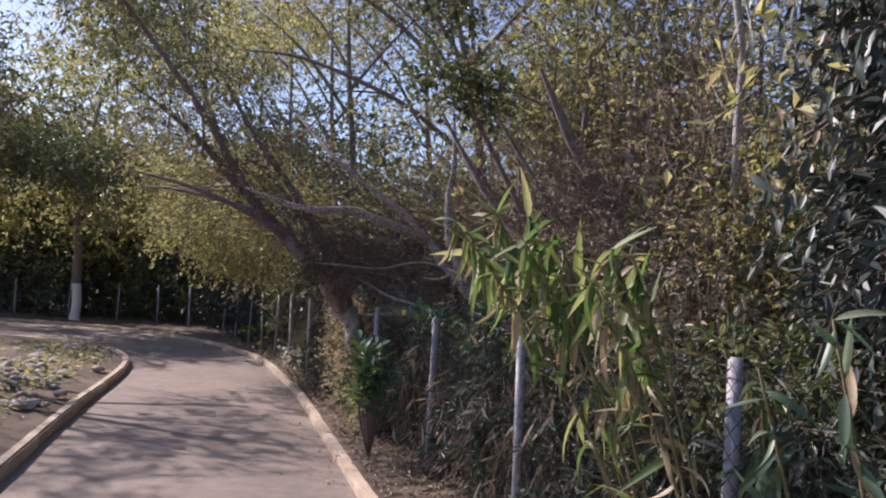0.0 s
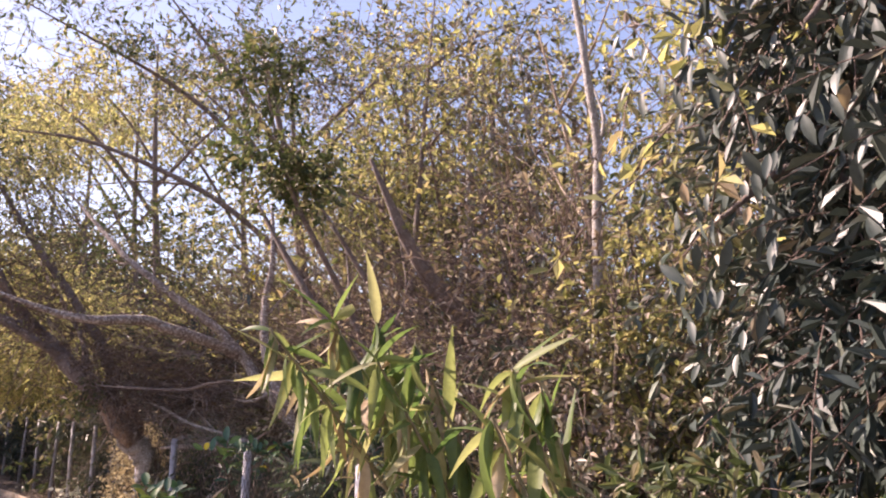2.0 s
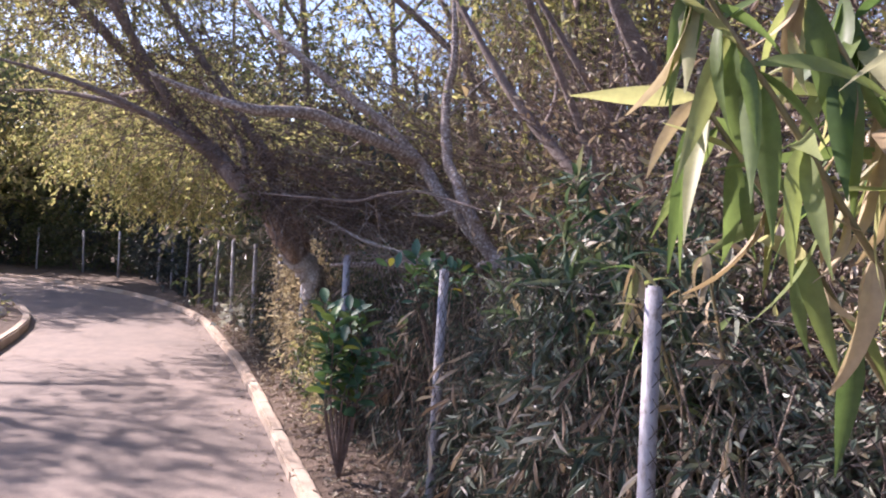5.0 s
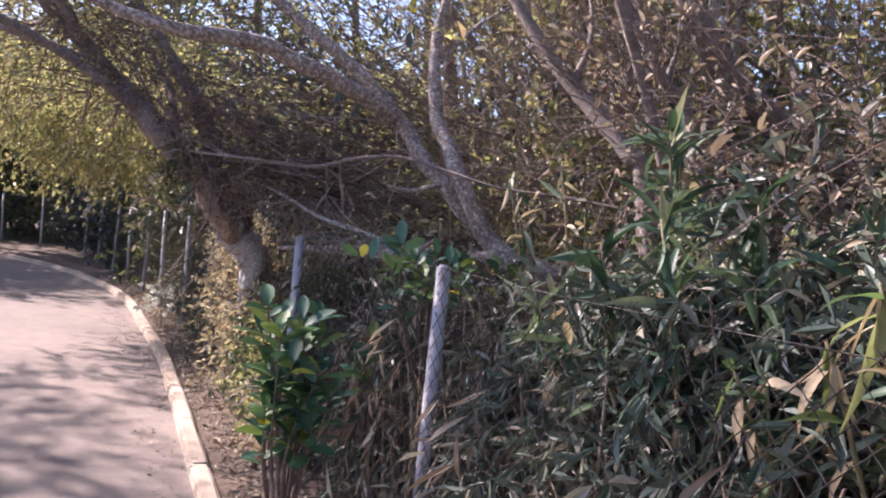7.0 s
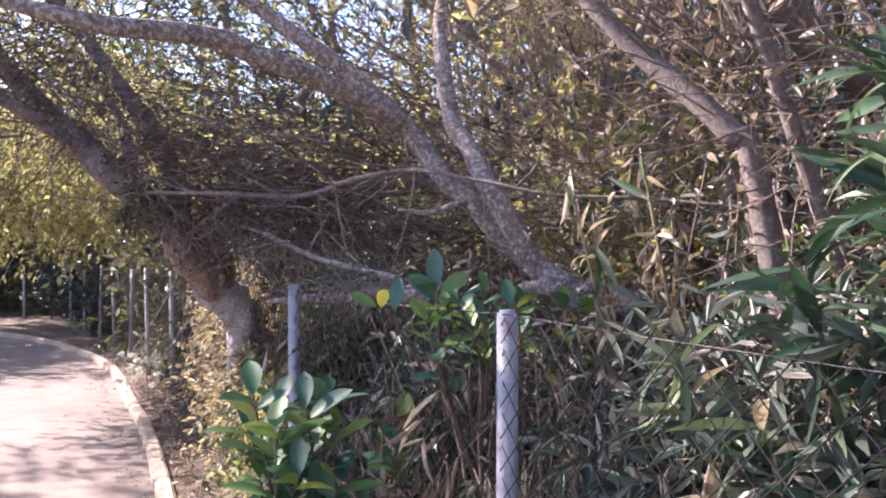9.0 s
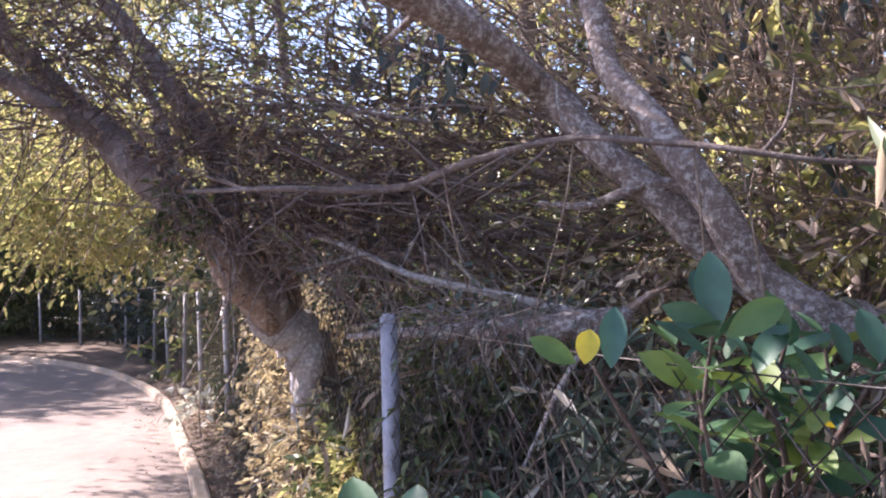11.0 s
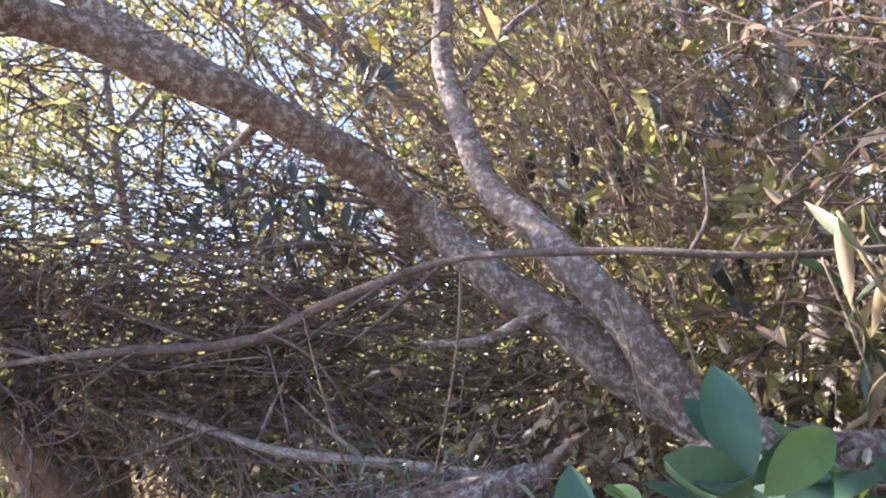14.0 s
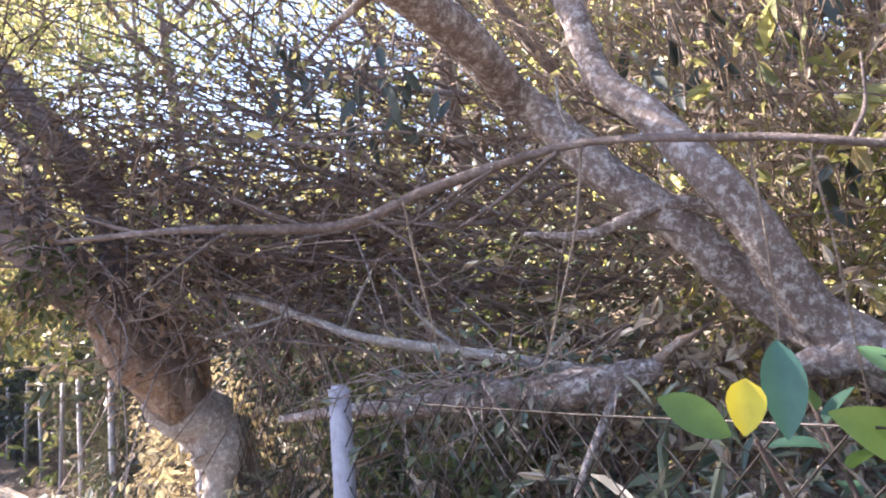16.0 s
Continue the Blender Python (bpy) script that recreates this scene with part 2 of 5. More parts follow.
def limb_mesh(name, points, mat, sides=12, rough=0.12, per=8):
    """A trunk or limb through rows (x, y, z, radius), knotty, with capped ends."""
    p = spline(points, per)
    path, r = p[:, :3].copy(), p[:, 3]
    s = np.arange(len(path))
    r0 = rng.uniform(0, 9)
    path += np.stack([np.sin(s * 0.55 + r0), np.cos(s * 0.43 + r0), np.sin(s * 0.31)], -1) * r[:, None] * 0.10
    d = unit(np.gradient(path, axis=0))
    ref = np.where(np.abs(d[:, 2:3]) > 0.9, np.array([1.0, 0, 0]), np.array([0, 0, 1.0]))
    u = unit(np.cross(d, ref))
    v = np.cross(d, u)
    a = np.arange(sides) * 2 * np.pi / sides
    lump = np.array([[1 + rough * (noise.noise((math.cos(t) * 1.3 + r0, math.sin(t) * 1.3, k * 0.35)) + 0.5 * noise.noise((math.cos(t) * 3, math.sin(t) * 3 + r0, k * 1.1))) for t in a] for k in s])
    verts = path[:, None] + (u[:, None] * np.cos(a)[:, None] + v[:, None] * np.sin(a)[:, None]) * (r[:, None] * lump)[..., None]
    verts = np.vstack([verts.reshape(-1, 3), path[:1] - d[:1] * r[0] * 0.3, path[-1:] + d[-1:] * r[-1] * 0.5])
    faces, m_ = [], len(path)
    for j in range(m_ - 1):
        for k in range(sides):
            faces.append((j * sides + k, j * sides + (k + 1) % sides, (j + 1) * sides + (k + 1) % sides, (j + 1) * sides + k))
    for k in range(sides):
        faces.append((len(verts) - 2, (k + 1) % sides, k, k))
        faces.append((len(verts) - 1, (m_ - 1) * sides + k, (m_ - 1) * sides + (k + 1) % sides, (m_ - 1) * sides + (k + 1) % sides))
    quads = [f for f in faces if f[2] != f[3]]
    tris = [f[:3] for f in faces if f[2] == f[3]]
    me = bpy.data.meshes.new(name)
    me.from_pydata([tuple(x) for x in verts], [], quads + tris)
    me.polygons.foreach_set("use_smooth", np.ones(len(me.polygons), bool))
    me.materials.append(mat)
    return me


def leaves(name, at, way, length, width, mat, oval=False, fold=0.18):
    """Many leaf blades, each folded along its midrib: base, two shoulders and tip."""
    n_ = len(at)
    way = unit(way)
    side = unit(np.cross(way, rng.normal(size=(n_, 3)) * 0.8 + np.array([0, 0, 1.0])))
    up = np.cross(side, way)
    L, W = length[:, None], width[:, None]
    tip = at + way * L - up * L * 0.12
    if oval:
        f = up * W * fold
        v = np.stack([at, at + way * L * 0.3 + side * W * 0.45 + f, at + way * L * 0.68 + side * W * 0.38 + f, tip,
                      at + way * L * 0.68 - side * W * 0.38 + f, at + way * L * 0.3 - side * W * 0.45 + f], 1).reshape(-1, 3)
        base = np.arange(n_)[:, None] * 6
        faces = np.concatenate([base + np.array([0, 1, 2, 3]), base + np.array([0, 3, 4, 5])], 0)
    else:
        mid = at + way * L * 0.45 + up * W * fold
        v = np.stack([at, mid + side * W * 0.5, tip, mid - side * W * 0.5], 1).reshape(-1, 3)
        faces = np.arange(n_)[:, None] * 4 + np.array([0, 1, 2, 3])
    return mesh_from(name, v, faces, mat)


def sprays(blobs, count, length, per, leaf, aspect=0.45, bias=(0, 0, 0.2), droop=0.25, outward=0.6, knots=4, even=False, spread=0.55, wavy=0.18):
    """Twigs scattered through ellipsoids (x, y, z, rx, ry, rz), and where leaves sit on them."""
    blobs = np.asarray(blobs, float)
    vol = np.cbrt(blobs[:, 3] * blobs[:, 4] * blobs[:, 5]) ** 2
    pick = rng.choice(len(blobs), count, p=vol / vol.sum())
    ball = unit(rng.normal(size=(count, 3))) * (rng.uniform(0.05, 1, (count, 1)) ** (0.33 if even else 0.45))
    start = blobs[pick, :3] + ball * blobs[pick, 3:6]
    way = unit(unit(ball) * outward + rng.normal(size=(count, 3)) * spread + np.asarray(bias))
    ln = length * rng.uniform(0.5, 1.4, (count, 1))
    s = np.linspace(0, 1, knots)
    bend = np.clip(rng.normal(size=(count, 3)), -1.3, 1.3) * wavy
    curve = lambda w: start[:, None] + way[:, None] * (ln * w)[..., None] + bend[:, None] * (ln * w ** 2)[..., None] - np.array([0, 0, 1.0]) * (ln * droop * w ** 2)[..., None]
    paths = curve(np.broadcast_to(s, (count, knots)))
    w = rng.uniform(0.1, 1.02, (count, per))
    at = curve(w).reshape(-1, 3)
    lw = (way[:, None] * 0.7 + unit(rng.normal(size=(count, per, 3))) * 0.9 - np.array([0, 0, droop])).reshape(-1, 3)
    ll = leaf * rng.uniform(0.55, 1.35, count * per)
    return paths, at, lw, ll, ll * aspect * rng.uniform(0.8, 1.2, count * per)


def foliage(parent, blobs, count, length, per, leaf, mat, aspect=0.45, twig=TWIG, radius=0.004, name="foliage", oval=False, **how):
    paths, at, lw, ll, wd = sprays(blobs, count, length, per, leaf, aspect, **how)
    if radius:
        part("twig_mass", tubes("twig_mass", paths, np.broadcast_to(np.linspace(radius, radius * 0.4, paths.shape[1]), paths.shape[:2]), twig), parent, kind="stuff")
    if per:
        part(name, leaves(name, at, lw, ll, wd, mat, oval), parent, kind="stuff")


# ---- plan ----
KERB_LINE = [(4.6, -12), (3.48, -8), (2.33, -4), (1.2, 0), (0.06, 4), (-0.49, 5.93), (-0.91, 7.4), (-1.45, 9.3), (-2.07, 11.45), (-2.78, 13.5), (-3.68, 16.0),
             (-4.7, 18.0), (-5.95, 19.9), (-7.4, 21.5), (-9.1, 22.95), (-11.4, 24.4), (-14.0, 25.3), (-18, 25.7), (-24, 25.2), (-32, 23)]
LEFT_LINE = [(2.0, -12), (0.8, -8), (-0.4, -4), (-1.6, 0), (-2.85, 4), (-3.47, 6.17), (-4.09, 8.23), (-4.63, 10.17), (-5.2, 12.3), (-5.75, 14.0), (-6.6, 15.7),
             (-7.8, 17.0), (-9.4, 17.9), (-11.5, 18.4), (-14.5, 18.6), (-19, 18.3), (-25, 17.3), (-32, 15.5)]
FENCE_POSTS = [(2.83, -2.8), (2.26, -0.9), (1.68, 1.0), (1.11, 2.89), (0.54, 4.77), (-0.045, 6.7), (-0.69, 8.42), (-1.22, 10.15), (-1.75, 11.9), (-2.3, 13.45), (-2.93, 15.0),
               (-3.6, 16.7), (-4.3, 18.4), (-5.05, 20.1), (-5.85, 21.75), (-6.65, 23.3), (-8.25, 24.85), (-9.75, 26.1), (-11.5, 26.9), (-13.5, 27.4), (-15.6, 27.7), (-17.8, 27.8), (-20.0, 27.6), (-22.2, 27.3), (-24.4, 27.0), (-26.6, 26.6), (-28.8, 26.0), (-31, 25.4)]


def resample(line, step):
    p = spline(line, 12)
    d = np.concatenate([[0], np.cumsum(np.linalg.norm(np.diff(p, axis=0), axis=1))])
    s = np.linspace(0, d[-1], max(2, int(d[-1] / step)))
    return np.stack([np.interp(s, d, p[:, k]) for k in range(p.shape[1])], -1)


def normals(p):
    t = unit(np.gradient(p, axis=0))
    return np.stack([t[:, 1], -t[:, 0]], -1)


kerb_pts = resample(KERB_LINE, 0.25)
kerb_nrm = normals(kerb_pts)


def offset_from_kerb(x, y):
    d = kerb_pts - np.array([x, y])
    k = int(np.argmin((d ** 2).sum(1)))
    return float(-(d[k] * kerb_nrm[k]).sum())


def bank_height(s, y=0):
    """The bank rises behind the fence, and lies low round the bend."""
    return float(0.06 + np.interp(y, [13, 18], [1, 0.1]) * (-0.06 + np.interp(s, [-1, 0.1, 0.7, 1.1, 1.7, 2.6, 5, 9, 20, 40], [0.06, 0.06, 0.09, 0.22, 0.6, 0.85, 1.2, 1.7, 2.2, 2.4])))


def ground_at(x, y):
    return bank_height(offset_from_kerb(x, y), y)


def strip(name, rows, mat, smooth=True):
    """A sheet from rows of points, (m, n, 3)."""
    g = np.asarray(rows)
    a, b_ = g.shape[:2]
    i, j = np.meshgrid(np.arange(a - 1), np.arange(b_ - 1), indexing="ij")
    f = np.stack([i * b_ + j, i * b_ + j + 1, (i + 1) * b_ + j + 1, (i + 1) * b_ + j], -1).reshape(-1, 4)
    return mesh_from(name, g.reshape(-1, 3), f, mat, smooth)


# ---- ground, road, kerbs ----
xs = np.concatenate([np.linspace(-900, -60, 8), np.linspace(-50, 50, 26), np.linspace(60, 900, 8)])
gx, gy = np.meshgrid(xs, xs)
tagged(new("ground", strip("ground", np.stack([gx, gy, np.full_like(gx, -0.08)], -1), SOIL)), "brown soil under dry leaves", "ground", kind="structure")

right_edge, left_edge = resample(KERB_LINE, 0.25), resample(LEFT_LINE, 0.25)
m_ = 220
along = lambda p: np.stack([np.interp(np.linspace(0, len(p) - 1, m_), np.arange(len(p)), p[:, k]) for k in (0, 1)], -1)
ra, la = along(right_edge), along(left_edge)
w = np.linspace(0, 1, 13)[None, :, None]
rd = ra[:, None] * (1 - w) + la[:, None] * w
crown = 0.02 * np.sin(np.pi * w) - 0.0 + 0 * rd[..., :1]
tagged(new("road", strip("road", np.concatenate([rd, crown], -1)[:, ::-1], ASPHALT)), "narrow dusty asphalt road, sunlit with tree shadows", "road", kind="structure")

offs = np.array([0.06, 0.2, 0.35, 0.5, 0.65, 0.8, 0.95, 1.1, 1.3, 1.5, 1.7, 2.0, 2.4, 3, 4, 6, 9, 14, 22, 40])
bk = kerb_pts[::2, None] + kerb_nrm[::2, None] * offs[None, :, None]
hz = np.array([[bank_height(s, p[1]) + (0.05 * min(1, s) * noise.noise((p[0] * 2, p[1] * 2, 0)) if s > 0.1 else -0.02) for s, p in zip(offs, row)] for row in bk])
tagged(new("bank", strip("bank", np.concatenate([bk, hz[..., None]], -1), SOIL)), "brown earth bank covered in dry leaf litter", "ground", kind="structure")

ln = resample(LEFT_LINE, 0.5)
ins = -normals(ln)
mid = np.stack([np.minimum(ln[:, 0] - 5, -9), np.minimum(ln[:, 1] * 0.9, 14.5)], -1)
wi = np.array([0.0, 0.03, 0.1, 0.2, 0.35, 0.55, 0.8, 1.0])
isl = (ln + ins * 0.06)[:, None] * (1 - wi)[None, :, None] + mid[:, None] * wi[None, :, None]
iz = np.array([[0.09 + 0.16 * min(1, k * 3) + 0.05 * noise.noise((p[0], p[1], 3)) for k, p in zip(wi, row)] for row in isl])
tagged(new("island", strip("island", np.concatenate([isl, iz[..., None]], -1)[:, ::-1], SOIL)), "stony earth island inside the bend", "ground", kind="structure")


def kerb_stone(length):
    bm = bmesh.new()
    bmesh.ops.create_cube(bm, size=1, matrix=Matrix.Diagonal((length - 0.004, 0.11, 0.26, 1)))
    bmesh.ops.subdivide_edges(bm, edges=[e for e in bm.edges if abs(e.verts[0].co.x - e.verts[1].co.x) > 0.3], cuts=3)
    bmesh.ops.bevel(bm, geom=[e for e in bm.edges if e.verts[0].co.z > 0.1 and e.verts[1].co.z > 0.1 and abs(e.verts[0].co.x - e.verts[1].co.x) > 0.02], offset=0.018, segments=2, affect="EDGES")
    for v_ in bm.verts:
        v_.co += noise.noise_vector(v_.co * 9 + Vector((length * 40, 0, 0))) * 0.006
    me = bpy.data.meshes.new("kerb_stone")
    bm.to_mesh(me)
    bm.free()
    me.materials.append(KERB)
    return me


def kerb(name, line, label, top):
    k_ = thing(name, (0, 0, 0), label, "kerb", kind="structure")
    p = resample(line, 0.1)
    d = np.concatenate([[0], np.cumsum(np.linalg.norm(np.diff(p, axis=0), axis=1))])
    kinds = [kerb_stone(v_) for v_ in (0.99, 1.0, 1.01)]
    for k, s in enumerate(np.arange(0.5, d[-1] - 0.5, 1.0)):
        a = np.array([np.interp(s - 0.5, d, p[:, 0]), np.interp(s - 0.5, d, p[:, 1])])
        c_ = np.array([np.interp(s + 0.5, d, p[:, 0]), np.interp(s + 0.5, d, p[:, 1])])
        mid_, ang = (a + c_) / 2, math.degrees(math.atan2(*(c_ - a)[::-1]))
        part("kerb_stone", kinds[k % 3], k_, m=pose(mid_[0] + rng.normal() * 0.003, mid_[1], top - 0.13 + rng.normal() * 0.003, rng.normal() * 0.8, rng.normal() * 0.2, ang + rng.normal() * 0.15))


kerb("kerb_outer", KERB_LINE, "worn tan concrete kerb beside the verge", 0.085)
kerb("kerb_inner", LEFT_LINE, "worn tan concrete kerb round the stony island", 0.13)


# ---- fence ----
def post_mesh(h):
    bm = bmesh.new()
    bmesh.ops.create_cone(bm, cap_ends=True, segments=14, radius1=0.031, radius2=0.029, depth=h, matrix=Matrix.Translation((0, 0, h / 2)))
    bmesh.ops.bevel(bm, geom=[e for e in bm.edges if min(v_.co.z for v_ in e.verts) > h - 0.01], offset=0.008, segments=2, affect="EDGES")
    for f in bm.faces:
        f.smooth = abs(f.normal.z) < 0.5
    me = bpy.data.meshes.new("post")
    bm.to_mesh(me)
    bm.free()
    me.materials.append(POST)
    return me


def link_panel(a, b_, z0, h):
    """Chain link between two posts: two sets of crossing diagonal wires."""
    a, b_ = np.array(a), np.array(b_)
    L = np.linalg.norm(b_ - a)
    u = (b_ - a) / L
    nrm = np.array([u[1], -u[0]])
    segs, gap, per = [], 0.085, 5
    for sign in (1, -1):
        for o in np.arange(-h, L + h, gap):
            lo, hi = (max(0, -o), min(h, L - o)) if sign > 0 else (max(0, o - L), min(h, o))
            if hi - lo < 0.03:
                continue
            v_ = np.linspace(lo, hi, per)
            x = o + sign * v_
            out = sign * 0.003 + 0.018 * np.sin(x * 2.1) * np.sin(v_ * 2)
            segs.append(np.stack([a[0] + u[0] * x + nrm[0] * out, a[1] + u[1] * x + nrm[1] * out, z0 + v_], -1))
    for v_ in (0.02, h * 0.52, h - 0.015):
        x = np.linspace(0, L, per)
        segs.append(np.stack([a[0] + u[0] * x, a[1] + u[1] * x, np.full(per, z0 + v_) - 0.012 * np.sin(np.pi * x / L)], -1))
    segs = np.array(segs)
    return tubes("chain_link", segs, np.full(segs.shape[:2], 0.0018), WIRE)


fence = thing("chain_link_fence", (0, 0, 0), "rusty chain link fence on worn white posts, overgrown with weeds", "fence")
posts = [post_mesh(h) for h in (1.50, 1.52, 1.48)]
for k, (x, y) in enumerate(FENCE_POSTS):
    part("post", posts[k % 3], fence, m=pose(x, y, -0.05, rng.normal() * 0.7, 0.8 + rng.normal() * 0.8, rng.uniform(0, 360)))
    if k:
        part("chain_link", link_panel(FENCE_POSTS[k - 1], (x, y), 0.06, 1.375), fence)


# ---- leaning tree behind the fence ----
def up_tree(name, at, label, trunk, limbs, mat, crowns=(), group=""):
    """A tree: trunk rows, limb rows, and crowns of (blobs, keywords of foliage)."""
    t_ = thing(name, at, label, "tree", group)
    part("trunk", limb_mesh("trunk", trunk, mat), t_)
    for rows in limbs:
        part("limb", limb_mesh("limb", rows, mat, 8), t_)
    for blobs, how in crowns:
        foliage(t_, blobs, name="crown", **how)
    return t_


leaning = up_tree(
    "leaning_tree", (-1.02, 9.75, 0.1), "leaning grey tree with a split trunk and yellow-green leaves",
    [(-0.7, 10.0, 0.0, 0.16), (-0.86, 9.88, 0.5, 0.13), (-1.0, 9.78, 0.9, 0.118), (-1.12, 9.67, 1.2, 0.112), (-1.24, 9.55, 1.42, 0.112), (-1.36, 9.42, 1.6, 0.118), (-1.46, 9.36, 1.75, 0.10), (-1.62, 9.36, 1.92, 0.10), (-1.85, 9.42, 2.12, 0.092), (-2.2, 9.75, 2.42, 0.078), (-2.5, 9.95, 2.68, 0.07), (-2.87, 10.05, 3.03, 0.06), (-3.3, 10.0, 3.5, 0.045), (-3.75, 9.95, 3.87, 0.032), (-4.3, 9.9, 4.25, 0.012)],
    [[(-1.42, 9.4, 1.72, 0.075), (-1.48, 9.5, 2.1, 0.062), (-1.62, 9.6, 2.38, 0.056), (-1.87, 9.74, 2.7, 0.05), (-2.3, 10.0, 3.25, 0.042), (-2.8, 10.2, 3.9, 0.03), (-3.3, 10.3, 4.7, 0.012)],
     [(-1.95, 9.5, 2.2, 0.045), (-2.4, 9.2, 2.5, 0.035), (-3.0, 8.9, 2.75, 0.025), (-3.7, 8.7, 2.9, 0.01)],
     [(-2.25, 9.7, 2.5, 0.04), (-2.9, 9.6, 2.7, 0.03), (-3.6, 9.9, 2.85, 0.02), (-4.3, 10.3, 2.9, 0.008)],
     [(-2.8, 10.15, 2.98, 0.035), (-3.6, 11.4, 3.1, 0.025), (-4.2, 12.8, 3.2, 0.01)],
     [(-2.5, 9.95, 2.68, 0.05), (-3.2, 9.3, 3.9, 0.04), (-3.8, 8.5, 4.8, 0.025), (-4.1, 7.3, 5.3, 0.008)],
     [(-2.87, 10.05, 3.03, 0.045), (-3.8, 11.0, 4.8, 0.035), (-4.9, 12.4, 6.4, 0.012)],
     [(-1.7, 9.4, 2.0, 0.04), (-1.9, 9.9, 2.5, 0.03), (-2.6, 11.0, 3.3, 0.02), (-3.0, 12.2, 3.7, 0.008)]],
    BARK,
    [([(-3.6, 13.5, 3.3, 1.3, 1.8, 0.9), (-4.8, 15.0, 3.6, 1.5, 1.8, 1.0), (-2.6, 12.2, 3.0, 0.7, 1.0, 0.7), (-2.5, 14.0, 2.9, 0.7, 1.4, 0.6), (-3.6, 15.5, 3.1, 1.0, 1.3, 0.6)],
      dict(count=1500, length=0.6, per=10, leaf=0.066, mat=LEAF_YELLOW, bias=(-0.3, -0.2, -0.1))),
     ([(-3.4, 9.3, 3.7, 0.8, 0.8, 0.45), (-3.7, 10.0, 4.0, 0.8, 0.7, 0.5), (-2.3, 10.8, 3.6, 0.6, 0.8, 0.5), (-3.0, 10.3, 4.2, 0.8, 0.7, 0.6), (-0.5, 10.2, 3.9, 0.8, 0.4, 0.3)],
      dict(count=460, length=0.6, per=10, leaf=0.05, mat=LEAF_YELLOW, bias=(-0.3, -0.2, -0.1))),
     ([(-3.9, 7.6, 5.2, 0.9, 0.9, 0.4), (-4.2, 8.8, 5.3, 0.9, 0.9, 0.5), (-4.0, 10.0, 4.9, 0.9, 0.8, 0.6), (-4.6, 11.9, 6.3, 1.0, 0.9, 0.6), (-5.4, 13.2, 6.7, 1.1, 1.0, 0.6), (-3.4, 11.2, 4.6, 0.7, 0.7, 0.5)],
      dict(count=900, length=0.6, per=10, leaf=0.075, mat=LEAF_MID, bias=(-0.3, -0.3, -0.1), knots=4)),
     ([(-3.5, 13.0, 2.2, 0.7, 0.7, 0.32), (-3.7, 13.6, 2.2, 0.8, 0.8, 0.3), (-2.95, 13.1, 2.1, 0.45, 0.5, 0.25), (-4.5, 13.3, 2.6, 0.8, 0.7, 0.35)],
      dict(count=620, length=0.4, per=10, leaf=0.07, mat=LEAF_YELLOW, bias=(-0.2, -0.2, -0.3), radius=0.0025)),
     ([(-2.1, 9.7, 2.45, 0.4, 0.4, 0.25), (-2.8, 10.0, 3.0, 0.5, 0.4, 0.3), (-3.4, 10.0, 3.6, 0.5, 0.4, 0.3), (-2.2, 9.95, 3.1, 0.4, 0.3, 0.4)],
      dict(count=300, length=0.75, per=8, leaf=0.042, mat=LEAF_YELLOW, bias=(-0.7, -0.1, 0.3), wavy=0.4, radius=0.006, knots=5))])
part("trunk_foot", limb_mesh("trunk_foot", [(-0.7, 10.0, -0.02, 0.17), (-0.86, 9.88, 0.5, 0.138), (-1.0, 9.78, 0.9, 0.126), (-1.12, 9.67, 1.2, 0.119), (-1.24, 9.55, 1.42, 0.114), (-1.34, 9.45, 1.56, 0.08)], BARK_PALE, 14, 0.5), leaning, "pale lichen-covered foot of the trunk")
for rows in ([(-1.24, 9.5, 1.36, 0.05), (-1.36, 9.34, 1.55, 0.075), (-1.45, 9.27, 1.72, 0.06), (-1.52, 9.24, 1.84, 0.015)], [(-1.16, 9.62, 1.45, 0.05), (-1.24, 9.5, 1.66, 0.06), (-1.38, 9.42, 1.8, 0.04), (-1.5, 9.4, 1.9, 0.012)]):
    part("torn_stub", limb_mesh("torn_stub", rows, BARK_BROKEN, 7, 0.6), leaning, "torn orange-brown wood where the trunk split")
for k in range(14):
    a, x = rng.uniform(0, 6.28), rng.uniform(0, 1)
    c0 = np.array([-1.2 - 0.2 * x, 9.52 - 0.14 * x, 1.4 + 0.28 * x]) + np.array([math.cos(a) * 0.09, math.sin(a) * 0.07, 0.03])
    e = c0 + np.array([-0.1, -0.07, 0.16]) * rng.uniform(0.6, 1.6) + np.array([math.cos(a), math.sin(a), 0]) * rng.uniform(0.01, 0.08)
    part("splinter", limb_mesh("splinter", [(*c0, 0.018), (*(c0 * 0.5 + e * 0.5), 0.013), (*e, 0.002)], [BARK_BROKEN, BARK, TWIG_DRY][k % 3], 4, 0.5), leaning)

foliage(leaning, [(-1.6, 9.2, 1.84, 0.1, 0.07, 0.1)], 40, 0.12, 8, 0.05, LEAF_MID, radius=0.002, name="sprig")

